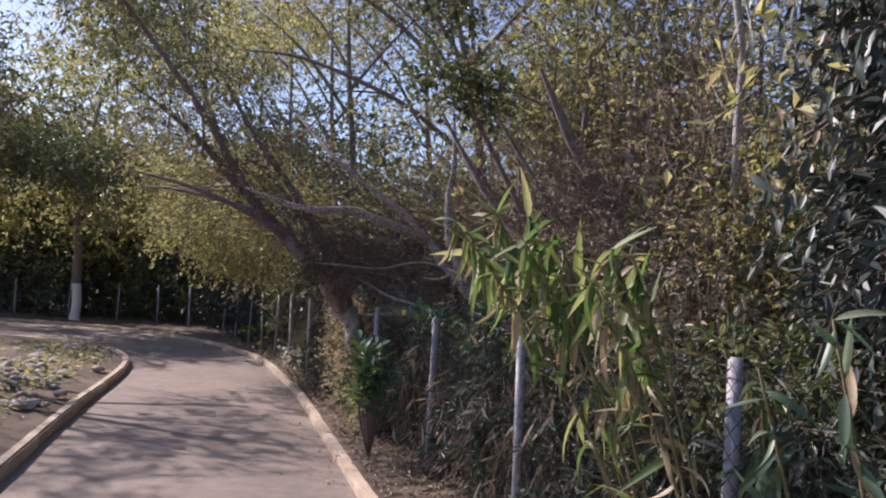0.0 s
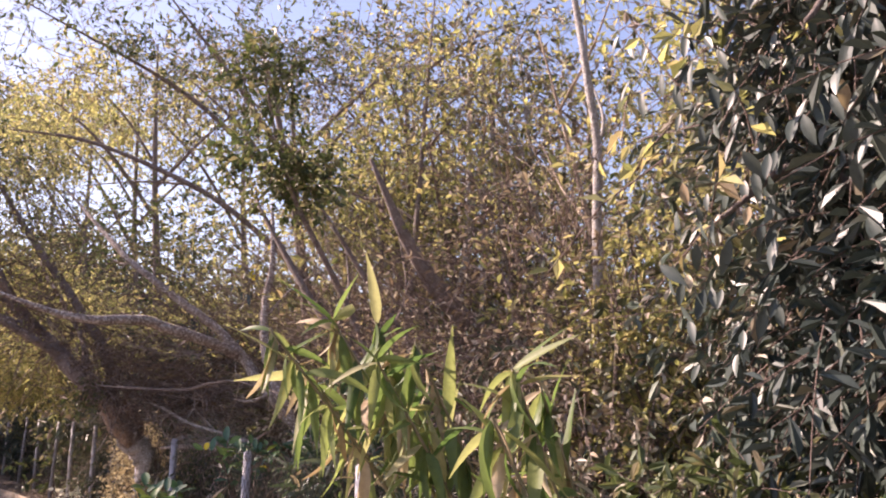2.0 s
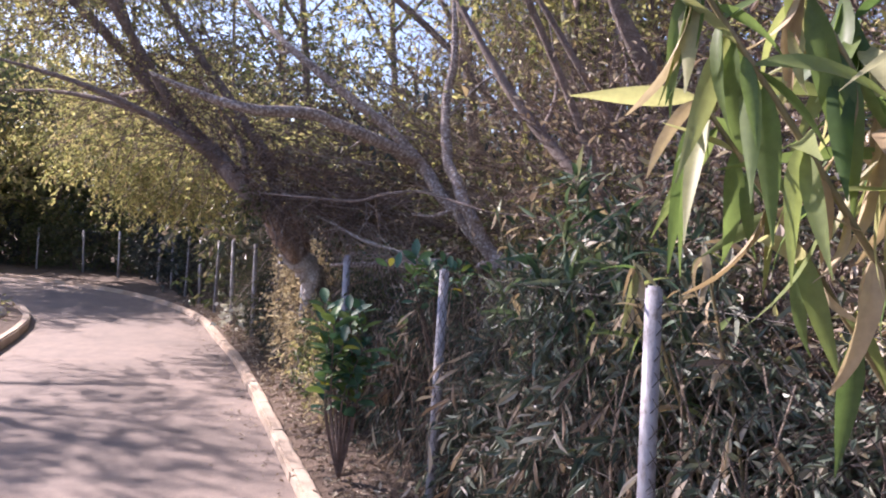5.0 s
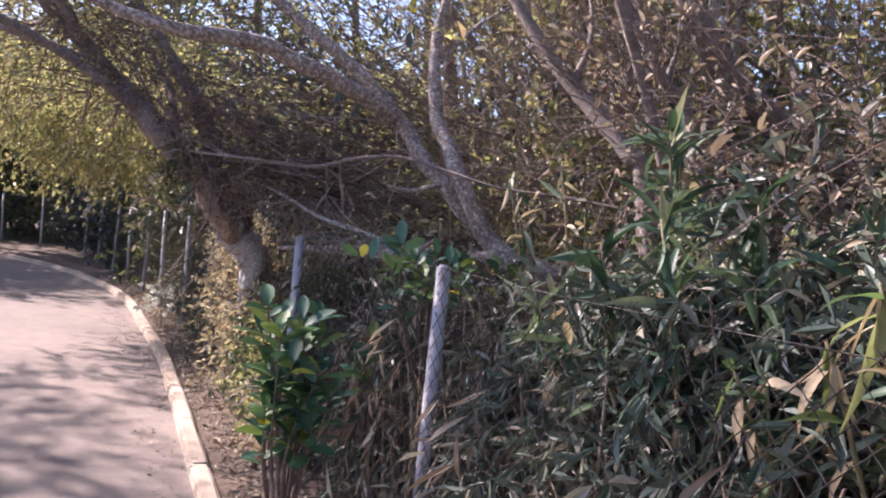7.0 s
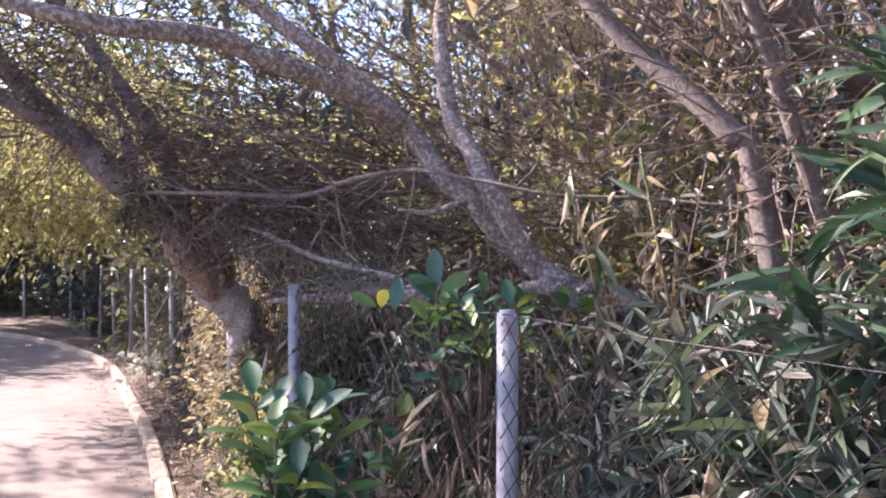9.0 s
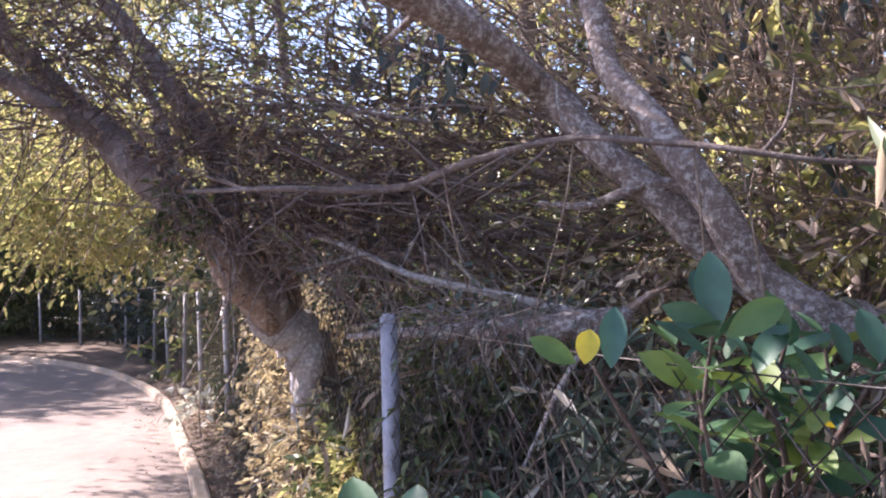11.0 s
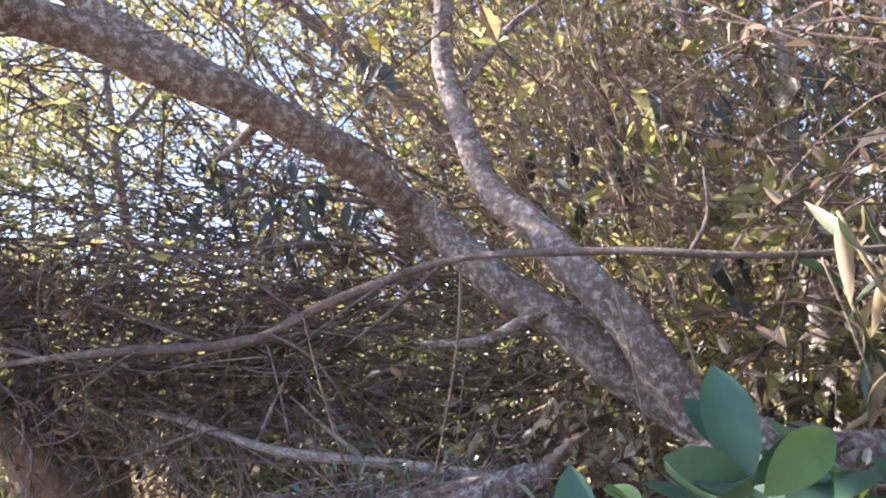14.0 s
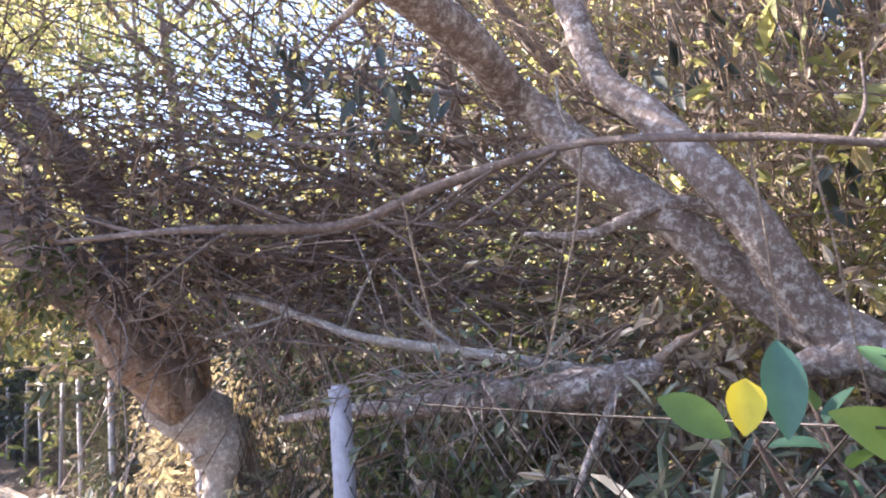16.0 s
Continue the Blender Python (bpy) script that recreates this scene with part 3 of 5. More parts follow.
# ---- tree with two stems and a fallen trunk at its foot ----
forked = up_tree(
    "forked_tree", (0.9, 7.7, 0.8), "forked leaning tree with blotched grey lichen bark",
    [(1.2, 7.6, 0.6, 0.0792), (0.95, 7.7, 1.05, 0.0704), (0.68, 7.82, 1.33, 0.066), (0.48, 7.93, 1.44, 0.066), (0.36, 7.98, 1.58, 0.05632), (0.21, 8.0, 1.84, 0.05104), (0.13, 8.15, 2.05, 0.04576), (0.06, 8.3, 2.24, 0.044), (0.04, 8.4, 2.46, 0.04136), (0.03, 8.5, 2.74, 0.03784), (0.08, 8.55, 3.1, 0.03168), (0.05, 8.7, 3.8, 0.0132)],
    [[(0.5, 8.0, 1.44, 0.056), (0.36, 8.12, 1.58, 0.055), (0.18, 8.17, 1.79, 0.054), (0.0, 8.27, 1.98, 0.053), (-0.14, 8.36, 2.18, 0.052), (-0.32, 8.2, 2.265, 0.05), (-0.6, 7.96, 2.35, 0.048), (-0.8, 7.89, 2.41, 0.046), (-0.93, 7.83, 2.445, 0.045), (-1.13, 7.69, 2.44, 0.041), (-1.35, 7.55, 2.42, 0.036), (-1.6, 7.5, 2.46, 0.028), (-2.0, 7.45, 2.6, 0.012)],
     [(-0.12, 8.38, 2.19, 0.042), (-0.45, 8.43, 2.5, 0.04), (-0.767, 8.45, 2.727, 0.037), (-1.0, 8.49, 2.9, 0.035), (-1.23, 8.56, 3.08, 0.03), (-1.5, 8.8, 3.35, 0.025), (-2.1, 9.5, 4.0, 0.01)],
     [(-1.23, 8.56, 3.08, 0.016), (-1.32, 8.62, 3.07, 0.013), (-1.42, 8.7, 3.12, 0.006)],
     [(0.27, 8.06, 1.80, 0.022), (0.148, 8.148, 1.846, 0.019), (0.05, 8.19, 1.822, 0.017), (-0.064, 8.238, 1.786, 0.014), (-0.2, 8.3, 1.805, 0.007)],
     [(-0.57, 7.99, 2.35, 0.014), (-0.64, 8.05, 2.3, 0.011), (-0.7, 8.1, 2.27, 0.006)],
     [(0.05, 8.45, 2.6, 0.01584), (0.3, 8.5, 2.9, 0.01232), (0.6, 8.5, 3.1, 0.00528)]],
    BARK_LICHEN)
foliage(forked, [(-0.9, 8.8, 2.9, 0.5, 0.35, 0.3), (-1.6, 9.5, 3.4, 0.5, 0.4, 0.35), (-2.3, 10.0, 4.0, 0.5, 0.4, 0.4), (-0.4, 8.7, 2.6, 0.4, 0.3, 0.25)], 190, 0.5, 5, 0.045, LEAF_YELLOW, radius=0.005, name="crown", bias=(-0.7, 0.1, 0.35), wavy=0.4, knots=5)
part("root_lump", limb_mesh("root_lump", [(0.3, 7.98, 1.43, 0.02), (0.42, 7.92, 1.44, 0.045), (0.55, 7.86, 1.42, 0.07), (0.75, 7.72, 1.36, 0.06)], BARK_LICHEN, 11, 0.6), forked)
log = thing("fallen_trunk", (-0.3, 8.25, 1.0), "lichen-grey broken trunk lying along the bank", "log")
part("trunk", limb_mesh("trunk", [(0.04, 8.1, 1.45, 0.012), (0.0, 8.11, 1.43, 0.036), (-0.15, 8.18, 1.41, 0.045), (-0.3, 8.28, 1.395, 0.038), (-0.45, 8.4, 1.385, 0.03), (-0.62, 8.55, 1.375, 0.022), (-0.85, 8.75, 1.35, 0.01)], BARK_LICHEN, 10, 0.4), log)
part("stub", limb_mesh("stub", [(-0.05, 8.12, 1.42, 0.012), (-0.2, 8.02, 1.25, 0.009), (-0.34, 7.9, 1.05, 0.004)], BARK_LICHEN, 7, 0.3), log)
part("splinter", limb_mesh("splinter", [(0.03, 8.1, 1.46, 0.016), (0.09, 8.08, 1.5, 0.012), (0.14, 8.06, 1.53, 0.003)], BARK_BROKEN, 5, 0.5), log, "reddish splintered end")
foliage(log, [(-0.3, 8.25, 1.44, 0.35, 0.14, 0.06)], 120, 0.22, 2, 0.035, LEAF_SHADE, radius=0.003, twig=TWIG_GREY, name="caught_debris", bias=(-0.2, 0.1, 0.15), droop=0.3, spread=0.9, wavy=0.5, knots=5)
vine = thing("hanging_vine", (-0.2, 8.0, 1.9), "thin grey woody vine slung between the trunks", "vine")
part("stem", limb_mesh("stem", [(-1.5, 8.9, 1.93, 0.007), (-1.09, 8.6, 1.9, 0.011), (-0.67, 8.55, 1.89, 0.015), (-0.44, 8.35, 1.94, 0.015), (-0.18, 8.0, 1.96, 0.010), (0.05, 7.7, 1.89, 0.008), (0.33, 7.5, 1.81, 0.0075), (0.67, 7.4, 1.79, 0.0075), (1.3, 7.1, 1.7, 0.006)], BARK, 7, 0.35), vine)
part("tendril", limb_mesh("tendril", [(-0.193, 8.000, 2.121, 0.004), (-0.192, 8.000, 2.051, 0.004), (-0.172, 8.000, 2.006, 0.004), (-0.140, 8.000, 2.002, 0.004), (-0.105, 8.000, 1.967, 0.004)], BARK_PALE, 5, 0.1), vine, "pale curled tendril")
part("side_twig", limb_mesh("side_twig", [(-0.2, 8.02, 1.95, 0.008), (-0.32, 8.1, 1.86, 0.006), (-0.42, 8.15, 1.8, 0.003)], BARK, 5, 0.3), vine)
for x, y, z, dx, ln_ in ((-0.15, 8.0, 1.95, -0.12, 0.5), (0.1, 7.75, 1.88, 0.05, 0.45), (0.2, 7.7, 1.86, 0.1, 0.55), (-0.5, 8.4, 1.93, 0.1, 0.5), (0.42, 7.5, 1.8, 0.12, 0.5)):
    part("tendril", limb_mesh("tendril", [(x, y, z, 0.004), (x + dx * 0.3, y, z - ln_ * 0.4, 0.0035), (x + dx, y + 0.05, z - ln_, 0.002)], TWIG_DRY, 4, 0.1), vine)

for x, y, z, dx, dy, dz in ((-1.2, 8.68, 1.905, -0.3, 0.1, 0.12), (-0.95, 8.58, 1.9, -0.25, -0.1, -0.2), (-0.75, 8.56, 1.89, -0.32, 0.05, 0.16), (-0.6, 8.49, 1.905, 0.2, -0.1, -0.24), (-0.5, 8.42, 1.925, -0.22, 0.0, 0.2), (-0.3, 8.17, 1.955, -0.25, 0.1, -0.14), (0.2, 7.6, 1.845, 0.15, 0.1, 0.22), (0.5, 7.45, 1.80, 0.2, 0.0, -0.2)):
    part("side_twig", limb_mesh("side_twig", [(x, y, z, 0.006), (x + dx * 0.5 + 0.02, y + dy * 0.5, z + dz * 0.4, 0.0045), (x + dx, y + dy, z + dz, 0.002)], BARK, 5, 0.3), vine)
dead = thing("dead_branch", (-0.5, 8.5, 1.55), "dead grey branch slanting down among the twigs", "branch")
part("stem", limb_mesh("stem", [(0.0, 8.2, 1.42, 0.016), (-0.3, 8.45, 1.5, 0.016), (-0.6, 8.75, 1.58, 0.014), (-0.9, 9.05, 1.72, 0.012), (-1.15, 9.3, 1.8, 0.008)], BARK_PALE, 7, 0.4), dead)
for x, y, z, dx, dz in ((-0.35, 8.5, 1.515, -0.2, 0.2), (-0.65, 8.8, 1.6, 0.12, 0.22), (-0.8, 8.95, 1.67, -0.25, -0.06)):
    part("side_twig", limb_mesh("side_twig", [(x, y, z, 0.008), (x + dx * 0.5, y + 0.02, z + dz * 0.5, 0.006), (x + dx, y - 0.05, z + dz, 0.002)], BARK_PALE, 5, 0.3), dead)

# ---- other trunks on the bank ----
TRUNKS = [
    ("slender_tree", "slender pale trunk among the undergrowth", BARK_PALE, [(2.0, 5.3, 0.6, 0.045), (2.07, 5.35, 2.2, 0.036), (2.08, 5.35, 2.9, 0.033), (2.1, 5.35, 3.4, 0.03), (2.04, 5.35, 4.0, 0.026), (1.9, 5.5, 5.5, 0.012)]),
    ("slender_tree", "slender pale trunk among the undergrowth", BARK_PALE, [(2.1, 9.5, 0.8, 0.07), (2.19, 9.5, 2.7, 0.055), (2.36, 9.5, 3.7, 0.05), (2.4, 9.6, 6.0, 0.02)]),
    ("leaning_sapling", "leaning grey-brown sapling on the bank", BARK, [(1.15, 7.1, 0.7, 0.055), (0.95, 7.15, 1.85, 0.045), (0.87, 7.2, 2.03, 0.042), (0.62, 7.4, 2.35, 0.038), (0.31, 7.6, 2.82, 0.03), (-0.1, 7.9, 3.6, 0.015)]),
    ("leaning_sapling", "thin dark leaning trunk", BARK, [(1.7, 7.5, 1.0, 0.04), (1.3, 7.5, 2.25, 0.032), (1.15, 7.5, 2.45, 0.03), (0.87, 7.5, 2.86, 0.026), (0.4, 7.6, 3.6, 0.012)]),
    ("leaning_sapling", "thick dark leaning trunk", BARK, [(5.0, 9.4, 0.9, 0.14), (4.4, 9.2, 1.6, 0.13), (3.52, 8.86, 2.0, 0.12), (2.5, 8.49, 2.40, 0.10), (1.82, 8.2, 2.75, 0.09), (1.4, 8.05, 3.25, 0.065), (0.95, 7.95, 4.1, 0.02)])]
for name, label, mat, rows in TRUNKS:
    q = rows[len(rows) // 2]
    side = [[(*q[:3], q[3] * 0.5), (q[0] + 0.12, q[1] + 0.15, q[2] + 0.35, q[3] * 0.35), (q[0] + 0.1, q[1] + 0.45, q[2] + 0.9, q[3] * 0.1)]]
    up_tree(name, rows[0][:3], label, rows, side, mat, group="trunks on the bank")


# ---- undergrowth ----
def shrub(x, y, r, h, n_, per, leaf, mat, label, z0=None, name="shrub", stems=5, aspect=0.45, lean=(0, 0), group="undergrowth", oval=True, twig=TWIG, **how):
    z0 = ground_at(x, y) - 0.03 if z0 is None else z0
    t_ = thing(name, (x, y, z0), label, "shrub", group)
    rows = []
    for k in range(stems):
        a = rng.uniform(0, 6.28)
        q = np.array([[0, 0, 0], [0.25, 0.25, 0.35], [0.6, 0.6, 0.7], [1, 1, 1.0]]) * np.array([math.cos(a) * r * 0.7, math.sin(a) * r * 0.7, h * rng.uniform(0.7, 1)])
        q[:, :2] += np.array(lean) * q[:, 2:3]
        rows.append(spline(q + np.array([x, y, z0]) + rng.normal(size=(4, 3)) * 0.03, 4))
    if stems:
        rows = np.array(rows)
        part("stem_mass", tubes("stem_mass", rows, np.broadcast_to(np.linspace(0.012, 0.003, rows.shape[1]), rows.shape[:2]), twig, 5), t_, kind="stuff")
    blobs = [(x + lean[0] * h * f + rng.normal() * r * 0.25, y + lean[1] * h * f + rng.normal() * r * 0.25, z0 + h * f, r * g, r * g, h * 0.22) for f, g in ((0.25, 0.85), (0.5, 1.0), (0.78, 0.8))]
    foliage(t_, blobs, n_, 0.16 + h * 0.12, per, leaf, mat, aspect, twig, 0.0025, oval=oval, **how)
    return t_


posts_line = resample(FENCE_POSTS, 0.1)
posts_nrm = normals(posts_line)
seg = np.concatenate([[0], np.cumsum(np.linalg.norm(np.diff(posts_line, axis=0), axis=1))])


def fence_at(s, off):
    k = min(len(seg) - 1, int(np.searchsorted(seg, s)))
    return posts_line[k] + posts_nrm[k] * off


KINDS = [(LEAF_SHADE, "tangled grey-green weeds with a few dry leaves"), (LEAF_MIXED, "dry brown weeds and withered leaves"), (LEAF_MID, "green leafy weeds"), (LEAF_MIXED, "creeper with browning leaves"), (LEAF_SHADE, "grey-green weeds climbing the fence")]
for s in np.concatenate([np.arange(0.5, 10.0, 0.48), np.arange(10.0, 19.0, 0.42)]):
    k = int(rng.integers(0, 5)) if s > 8 else (0, 2, 4, 4)[int(rng.integers(0, 4))]
    x, y = fence_at(s, rng.uniform(0.38, 0.5))
    shrub(x, y, 0.27, rng.uniform(1.0, 1.35), 300, 10, rng.uniform(0.04, 0.065) * (1.1, 1.9, 1.0, 1.5, 1.7)[k], KINDS[k][0], KINDS[k][1], z0=0.06, name="weeds", stems=6, aspect=(0.36, 0.2, 0.4, 0.3, 0.18)[k], group="weeds along the fence", bias=(-0.1, 0, -0.2), droop=(0.35, 0.8, 0.3, 0.5, 0.7)[k], twig=TWIG_DRY if k == 1 else TWIG)
for x, y, h, m, lb in ((-0.72, 8.75, 0.9, LEAF_YELLOW, "sunlit yellow-green weeds"), (-0.82, 9.0, 0.85, LEAF_YELLOW, "sunlit yellow-green weeds"), (-0.95, 9.25, 0.8, LEAF_MID, "leafy green weeds"), (-0.55, 8.7, 1.0, LEAF_MID, "leafy green weeds"), (-0.6, 9.1, 1.2, LEAF_MID, "leafy green weeds"),
                      (-1.07, 9.8, 1.1, LEAF_STRAW, "dry tan creeper on the fence"), (-1.2, 10.2, 1.3, LEAF_STRAW, "dry tan creeper on the fence"), (-1.33, 10.65, 1.4, LEAF_STRAW, "dry tan creeper on the fence"), (-1.47, 11.15, 1.4, LEAF_STRAW, "dry tan creeper on the fence"), (-1.62, 11.65, 1.4, LEAF_STRAW, "dry tan creeper on the fence"), (-0.9, 9.3, 0.8, LEAF_YELLOW, "sunlit yellow-green weeds"), (-0.8, 8.5, 0.55, LEAF_STRAW, "dry tan weeds")):
    shrub(x + 0.08, y, 0.12, h, 230, 9, 0.05, m, lb + " at the leaning tree", z0=0.06, name="weeds", stems=5, aspect=0.5, group="weeds along the fence", bias=(0, -0.1, 0.3), outward=0.3)
for s in np.arange(7.6, 12.2, 0.27):
    x, y = fence_at(s, rng.uniform(0.14, 0.24))
    shrub(x, y, 0.13, rng.uniform(1.0, 1.35), 20, 4, rng.uniform(0.12, 0.18), LEAF_DRY, "withered hanging strap leaves caught on the fence", z0=0.06, name="weeds", stems=4, aspect=0.13, group="weeds along the fence", bias=(0, 0, -0.6), droop=0.9, twig=TWIG_DRY)
for s in np.arange(15.0, 50, 0.7):
    x, y = fence_at(s, rng.uniform(0.65, 1.7))
    shrub(x, y, 0.75, rng.uniform(1.8, 2.8), 120, 8, 0.16, [LEAF_SHADE, LEAF_DARK, LEAF_MID][int(rng.integers(0, 3))], "shaded green undergrowth behind the fence", z0=0.05, stems=5)
for s in np.arange(0.3, 17.0, 0.75):
    k = int(rng.integers(0, 4))
    x, y = fence_at(s, rng.uniform(0.75, 1.2))
    shrub(x, y, 0.5, rng.uniform(0.8, 1.2), 230, 9, rng.uniform(0.05, 0.075), [LEAF_MIXED, LEAF_DRY, LEAF_MIXED, LEAF_MID][k], "brown and green undergrowth on the bank", stems=6, aspect=0.4, twig=TWIG)
for s in np.arange(0.0, 20.0, 1.15):
    k = int(rng.integers(0, 4))
    x, y = fence_at(s, rng.uniform(1.9, 2.6))
    low = 0.5 if s > 11.5 else 1.0
    shrub(x, y, 0.75, rng.uniform(1.3, 2.0) * low, 190, 8, rng.uniform(0.06, 0.10), [LEAF_MIXED, LEAF_MID, LEAF_DRY, LEAF_YELLOW][k], "dense bush on the bank", name="bush", stems=7)
for s in np.arange(-1.0, 24.0, 1.6):
    k = int(rng.integers(0, 4))
    x, y = fence_at(max(0, s), rng.uniform(3.4, 4.6))
    if s < 0:
        y += s
    low = 0.45 if s > 10.5 else 1.0
    shrub(x, y, 1.0, rng.uniform(2.0, 3.0) * low, 230, 8, rng.uniform(0.08, 0.11), [LEAF_MIXED, LEAF_YELLOW, LEAF_MID, LEAF_YELLOW][k], "tall bush with yellowing leaves", name="bush", stems=8)


for x, y in ((-0.75, 11.4), (-0.1, 11.7), (0.6, 11.5), (1.3, 11.2), (0.2, 10.7), (1.9, 10.6), (-0.4, 12.6), (0.9, 12.6)):
    shrub(x, y, 0.6, 1.5, 190, 9, 0.085, [LEAF_SHADE, LEAF_MID][int(y * 10) % 2], "dense shaded bush behind the trunks", name="bush", stems=6)
for x, y, h in ((1.85, 5.0, 2.0), (1.55, 4.6, 1.7), (2.2, 4.8, 2.2), (1.5, 5.6, 1.6)):
    shrub(x, y, 0.45, h, 230, 9, 0.06, LEAF_MIXED if x < 1.8 else LEAF_YELLOW, "dense bush with small mixed leaves round the pale trunk", name="bush", stems=7)
for x, y, h in ((2.45, 4.1, 2.7),):
    shrub(x, y, 0.42, h, 420, 10, 0.075, LEAF_SHADE, "shaded grey-green bush beside the dark tree", name="bush", stems=7, bias=(-0.1, -0.1, -0.5), droop=0.5)


for x, y, h in ((0.68, 5.65, 1.3), (0.9, 5.25, 1.25), (0.66, 6.15, 1.3), (0.95, 5.85, 1.45), (0.56, 6.5, 1.15)):
    shrub(x, y, 0.26, h, 230, 8, 0.10, LEAF_SHADE, "grey-green weed with broad pointed leaves among the reeds", name="weeds", stems=6, aspect=0.24, group="weeds along the fence", bias=(-0.1, 0, 0.2), droop=0.45)


# ---- woods behind ----
def wood_tree(x, y, h, r, n_, leaf, mat, label, z0=None, per=8, low=0.35, trunk=BARK, rad=0.08, seed_lean=0.25, fine=True):
    z0 = ground_at(x, y) - 0.1 if z0 is None else z0
    lx, ly = rng.normal() * seed_lean * h * 0.3 - 0.15 * h * 0.3, rng.normal() * seed_lean * h * 0.3
    rows = [(x, y, z0, rad), (x + lx * 0.25, y + ly * 0.25, z0 + h * 0.35, rad * 0.75), (x + lx * 0.6, y + ly * 0.6, z0 + h * 0.65, rad * 0.5), (x + lx, y + ly, z0 + h * 0.98, rad * 0.15)]
    limbs, blobs = [], []
    for k in range(5):
        f = rng.uniform(low, 0.85)
        a = rng.uniform(0, 6.28)
        c0 = np.array([x + lx * f, y + ly * f, z0 + h * f])
        e = c0 + np.array([math.cos(a) * r, math.sin(a) * r, h * rng.uniform(0.05, 0.2)])
        limbs.append([(*c0, rad * 0.4), (*(c0 * 0.5 + e * 0.5 + np.array([0, 0, 0.12])), rad * 0.25), (*e, rad * 0.08)])
        blobs.append((*e, r * 0.55, r * 0.55, h * 0.12))
    for f in (low + 0.1, 0.75, 0.95):
        blobs.append((x + lx * f, y + ly * f, z0 + h * f, r * 0.8, r * 0.8, h * 0.13))
    return up_tree("woodland_tree", (x, y, z0), label, rows, limbs, trunk, [(blobs, dict(count=n_, length=0.3 + r * 0.2, per=per, leaf=leaf, mat=mat, radius=0.005 if fine else 0, knots=3))], "woods behind the fence")


MATS = [(LEAF_YELLOW, "woodland tree with yellow-green leaves"), (LEAF_MIXED, "woodland tree with browning leaves"), (LEAF_MID, "woodland tree with green leaves")]
for k in range(30):
    x, y = rng.uniform(0.9, 5.5), rng.uniform(9.2, 15.5)
    if x < 0.6 + (y - 9) * 0.12:
        continue
    m, lb = MATS[(0, 0, 0, 1, 2)[int(rng.integers(0, 5))]]
    wood_tree(x, y, rng.uniform(4.2, 6.6), 1.2, 170, rng.uniform(0.085, 0.115), m, lb, per=7, rad=0.05, trunk=[BARK, BARK_PALE, TWIG][k % 3], low=0.2)
for k in range(16):
    x, y = rng.uniform(2.6, 6.5), rng.uniform(3.5, 9.5)
    m, lb = MATS[(0, 0, 0, 1, 2)[int(rng.integers(0, 5))]]
    wood_tree(x, y, rng.uniform(4.0, 6.5), 1.1, 190, rng.uniform(0.075, 0.10), m, lb, per=7, rad=0.05, trunk=[BARK, BARK_PALE, TWIG][k % 3], low=0.2)
for k in range(9):
    wood_tree(-0.9 + rng.uniform(-0.5, 0.9) + k * 0.1, rng.uniform(13, 19), rng.uniform(3.0, 4.5), 1.1, 170, 0.1, LEAF_YELLOW, "slight tree with sunlit yellow-green leaves", per=7, rad=0.05, low=0.3)
for x, y in ((4.5, 0.5), (6.5, 2.5), (5.2, 3.2), (8.0, 5.5), (7.5, 8.5), (9.5, 11.5), (7.5, 13), (6, 17)):
    wood_tree(x, y, rng.uniform(5.5, 7.5), 1.8, 330, 0.15, LEAF_MID, "woodland tree with green leaves", rad=0.07, low=0.08)
for s in np.arange(22, 52, 2.1):
    for off, h in ((2.6, 6.0), (6.0, 8.0)):
        x, y = fence_at(s, off + rng.uniform(-0.7, 0.7))
        m, lb = MATS[int(rng.integers(0, 3))]
        wood_tree(x, y, h * rng.uniform(0.85, 1.15) * (0.55 if s < 27 else 1), 2.2, 330, 0.21, m, lb, low=0.25, rad=0.11, fine=False)
for x, y in ((-38, 22), (-40, 14), (-34, 8), (-30, 2), (-26, 11), (-33, 17)):
    wood_tree(x, y, rng.uniform(6, 8), 3.0, 300, 0.3, LEAF_MID, "distant tree with green leaves", z0=0, low=0.1, rad=0.15, fine=False)
for k in range(16):
    a = radians(-58 + k * 8.5)
    d_ = rng.uniform(34, 42)
    wood_tree(math.sin(a) * d_, 6 + math.cos(a) * d_, rng.uniform(5.5, 8), 3.2, 260, 0.34, MATS[k % 3][0], "distant " + MATS[k % 3][1], z0=-0.1, low=0.05, rad=0.12, fine=False)
thicket = thing("far_thicket", (-16, 31, 0), "dark distant thicket closing the view behind the bend", "thicket")
foliage(thicket, [(-36 + k * 2.4, 31.5 + 1.5 * math.sin(k * 1.3), 3.2, 2.2, 1.4, 3.6) for k in range(17)] + [(-30 + k * 1.7, 29.6 + 0.6 * math.sin(k * 2.1), 2.2, 1.5, 0.7, 2.4) for k in range(14)] + [(9 + k * 1.6, 2 + k * 1.8, 2.6, 1.6, 1.2, 1.6) for k in range(9)], 6000, 0.8, 9, 0.32, LEAF_MID, 0.6, radius=0)
backwoods = thing("woodland_thicket", (6, 14, 1), "sunlit thicket of yellowing leaves closing the woods", "thicket")
foliage(backwoods, [(2.5 + k * 0.9, 17.5 - k * 0.75 + 0.8 * math.sin(k * 1.9), 4.2 + 0.7 * math.sin(k * 2.3), 1.3, 0.9, 2.6) for k in range(11)], 2600, 0.7, 9, 0.14, LEAF_YELLOW, 0.5, radius=0.006, twig=TWIG_DRY)
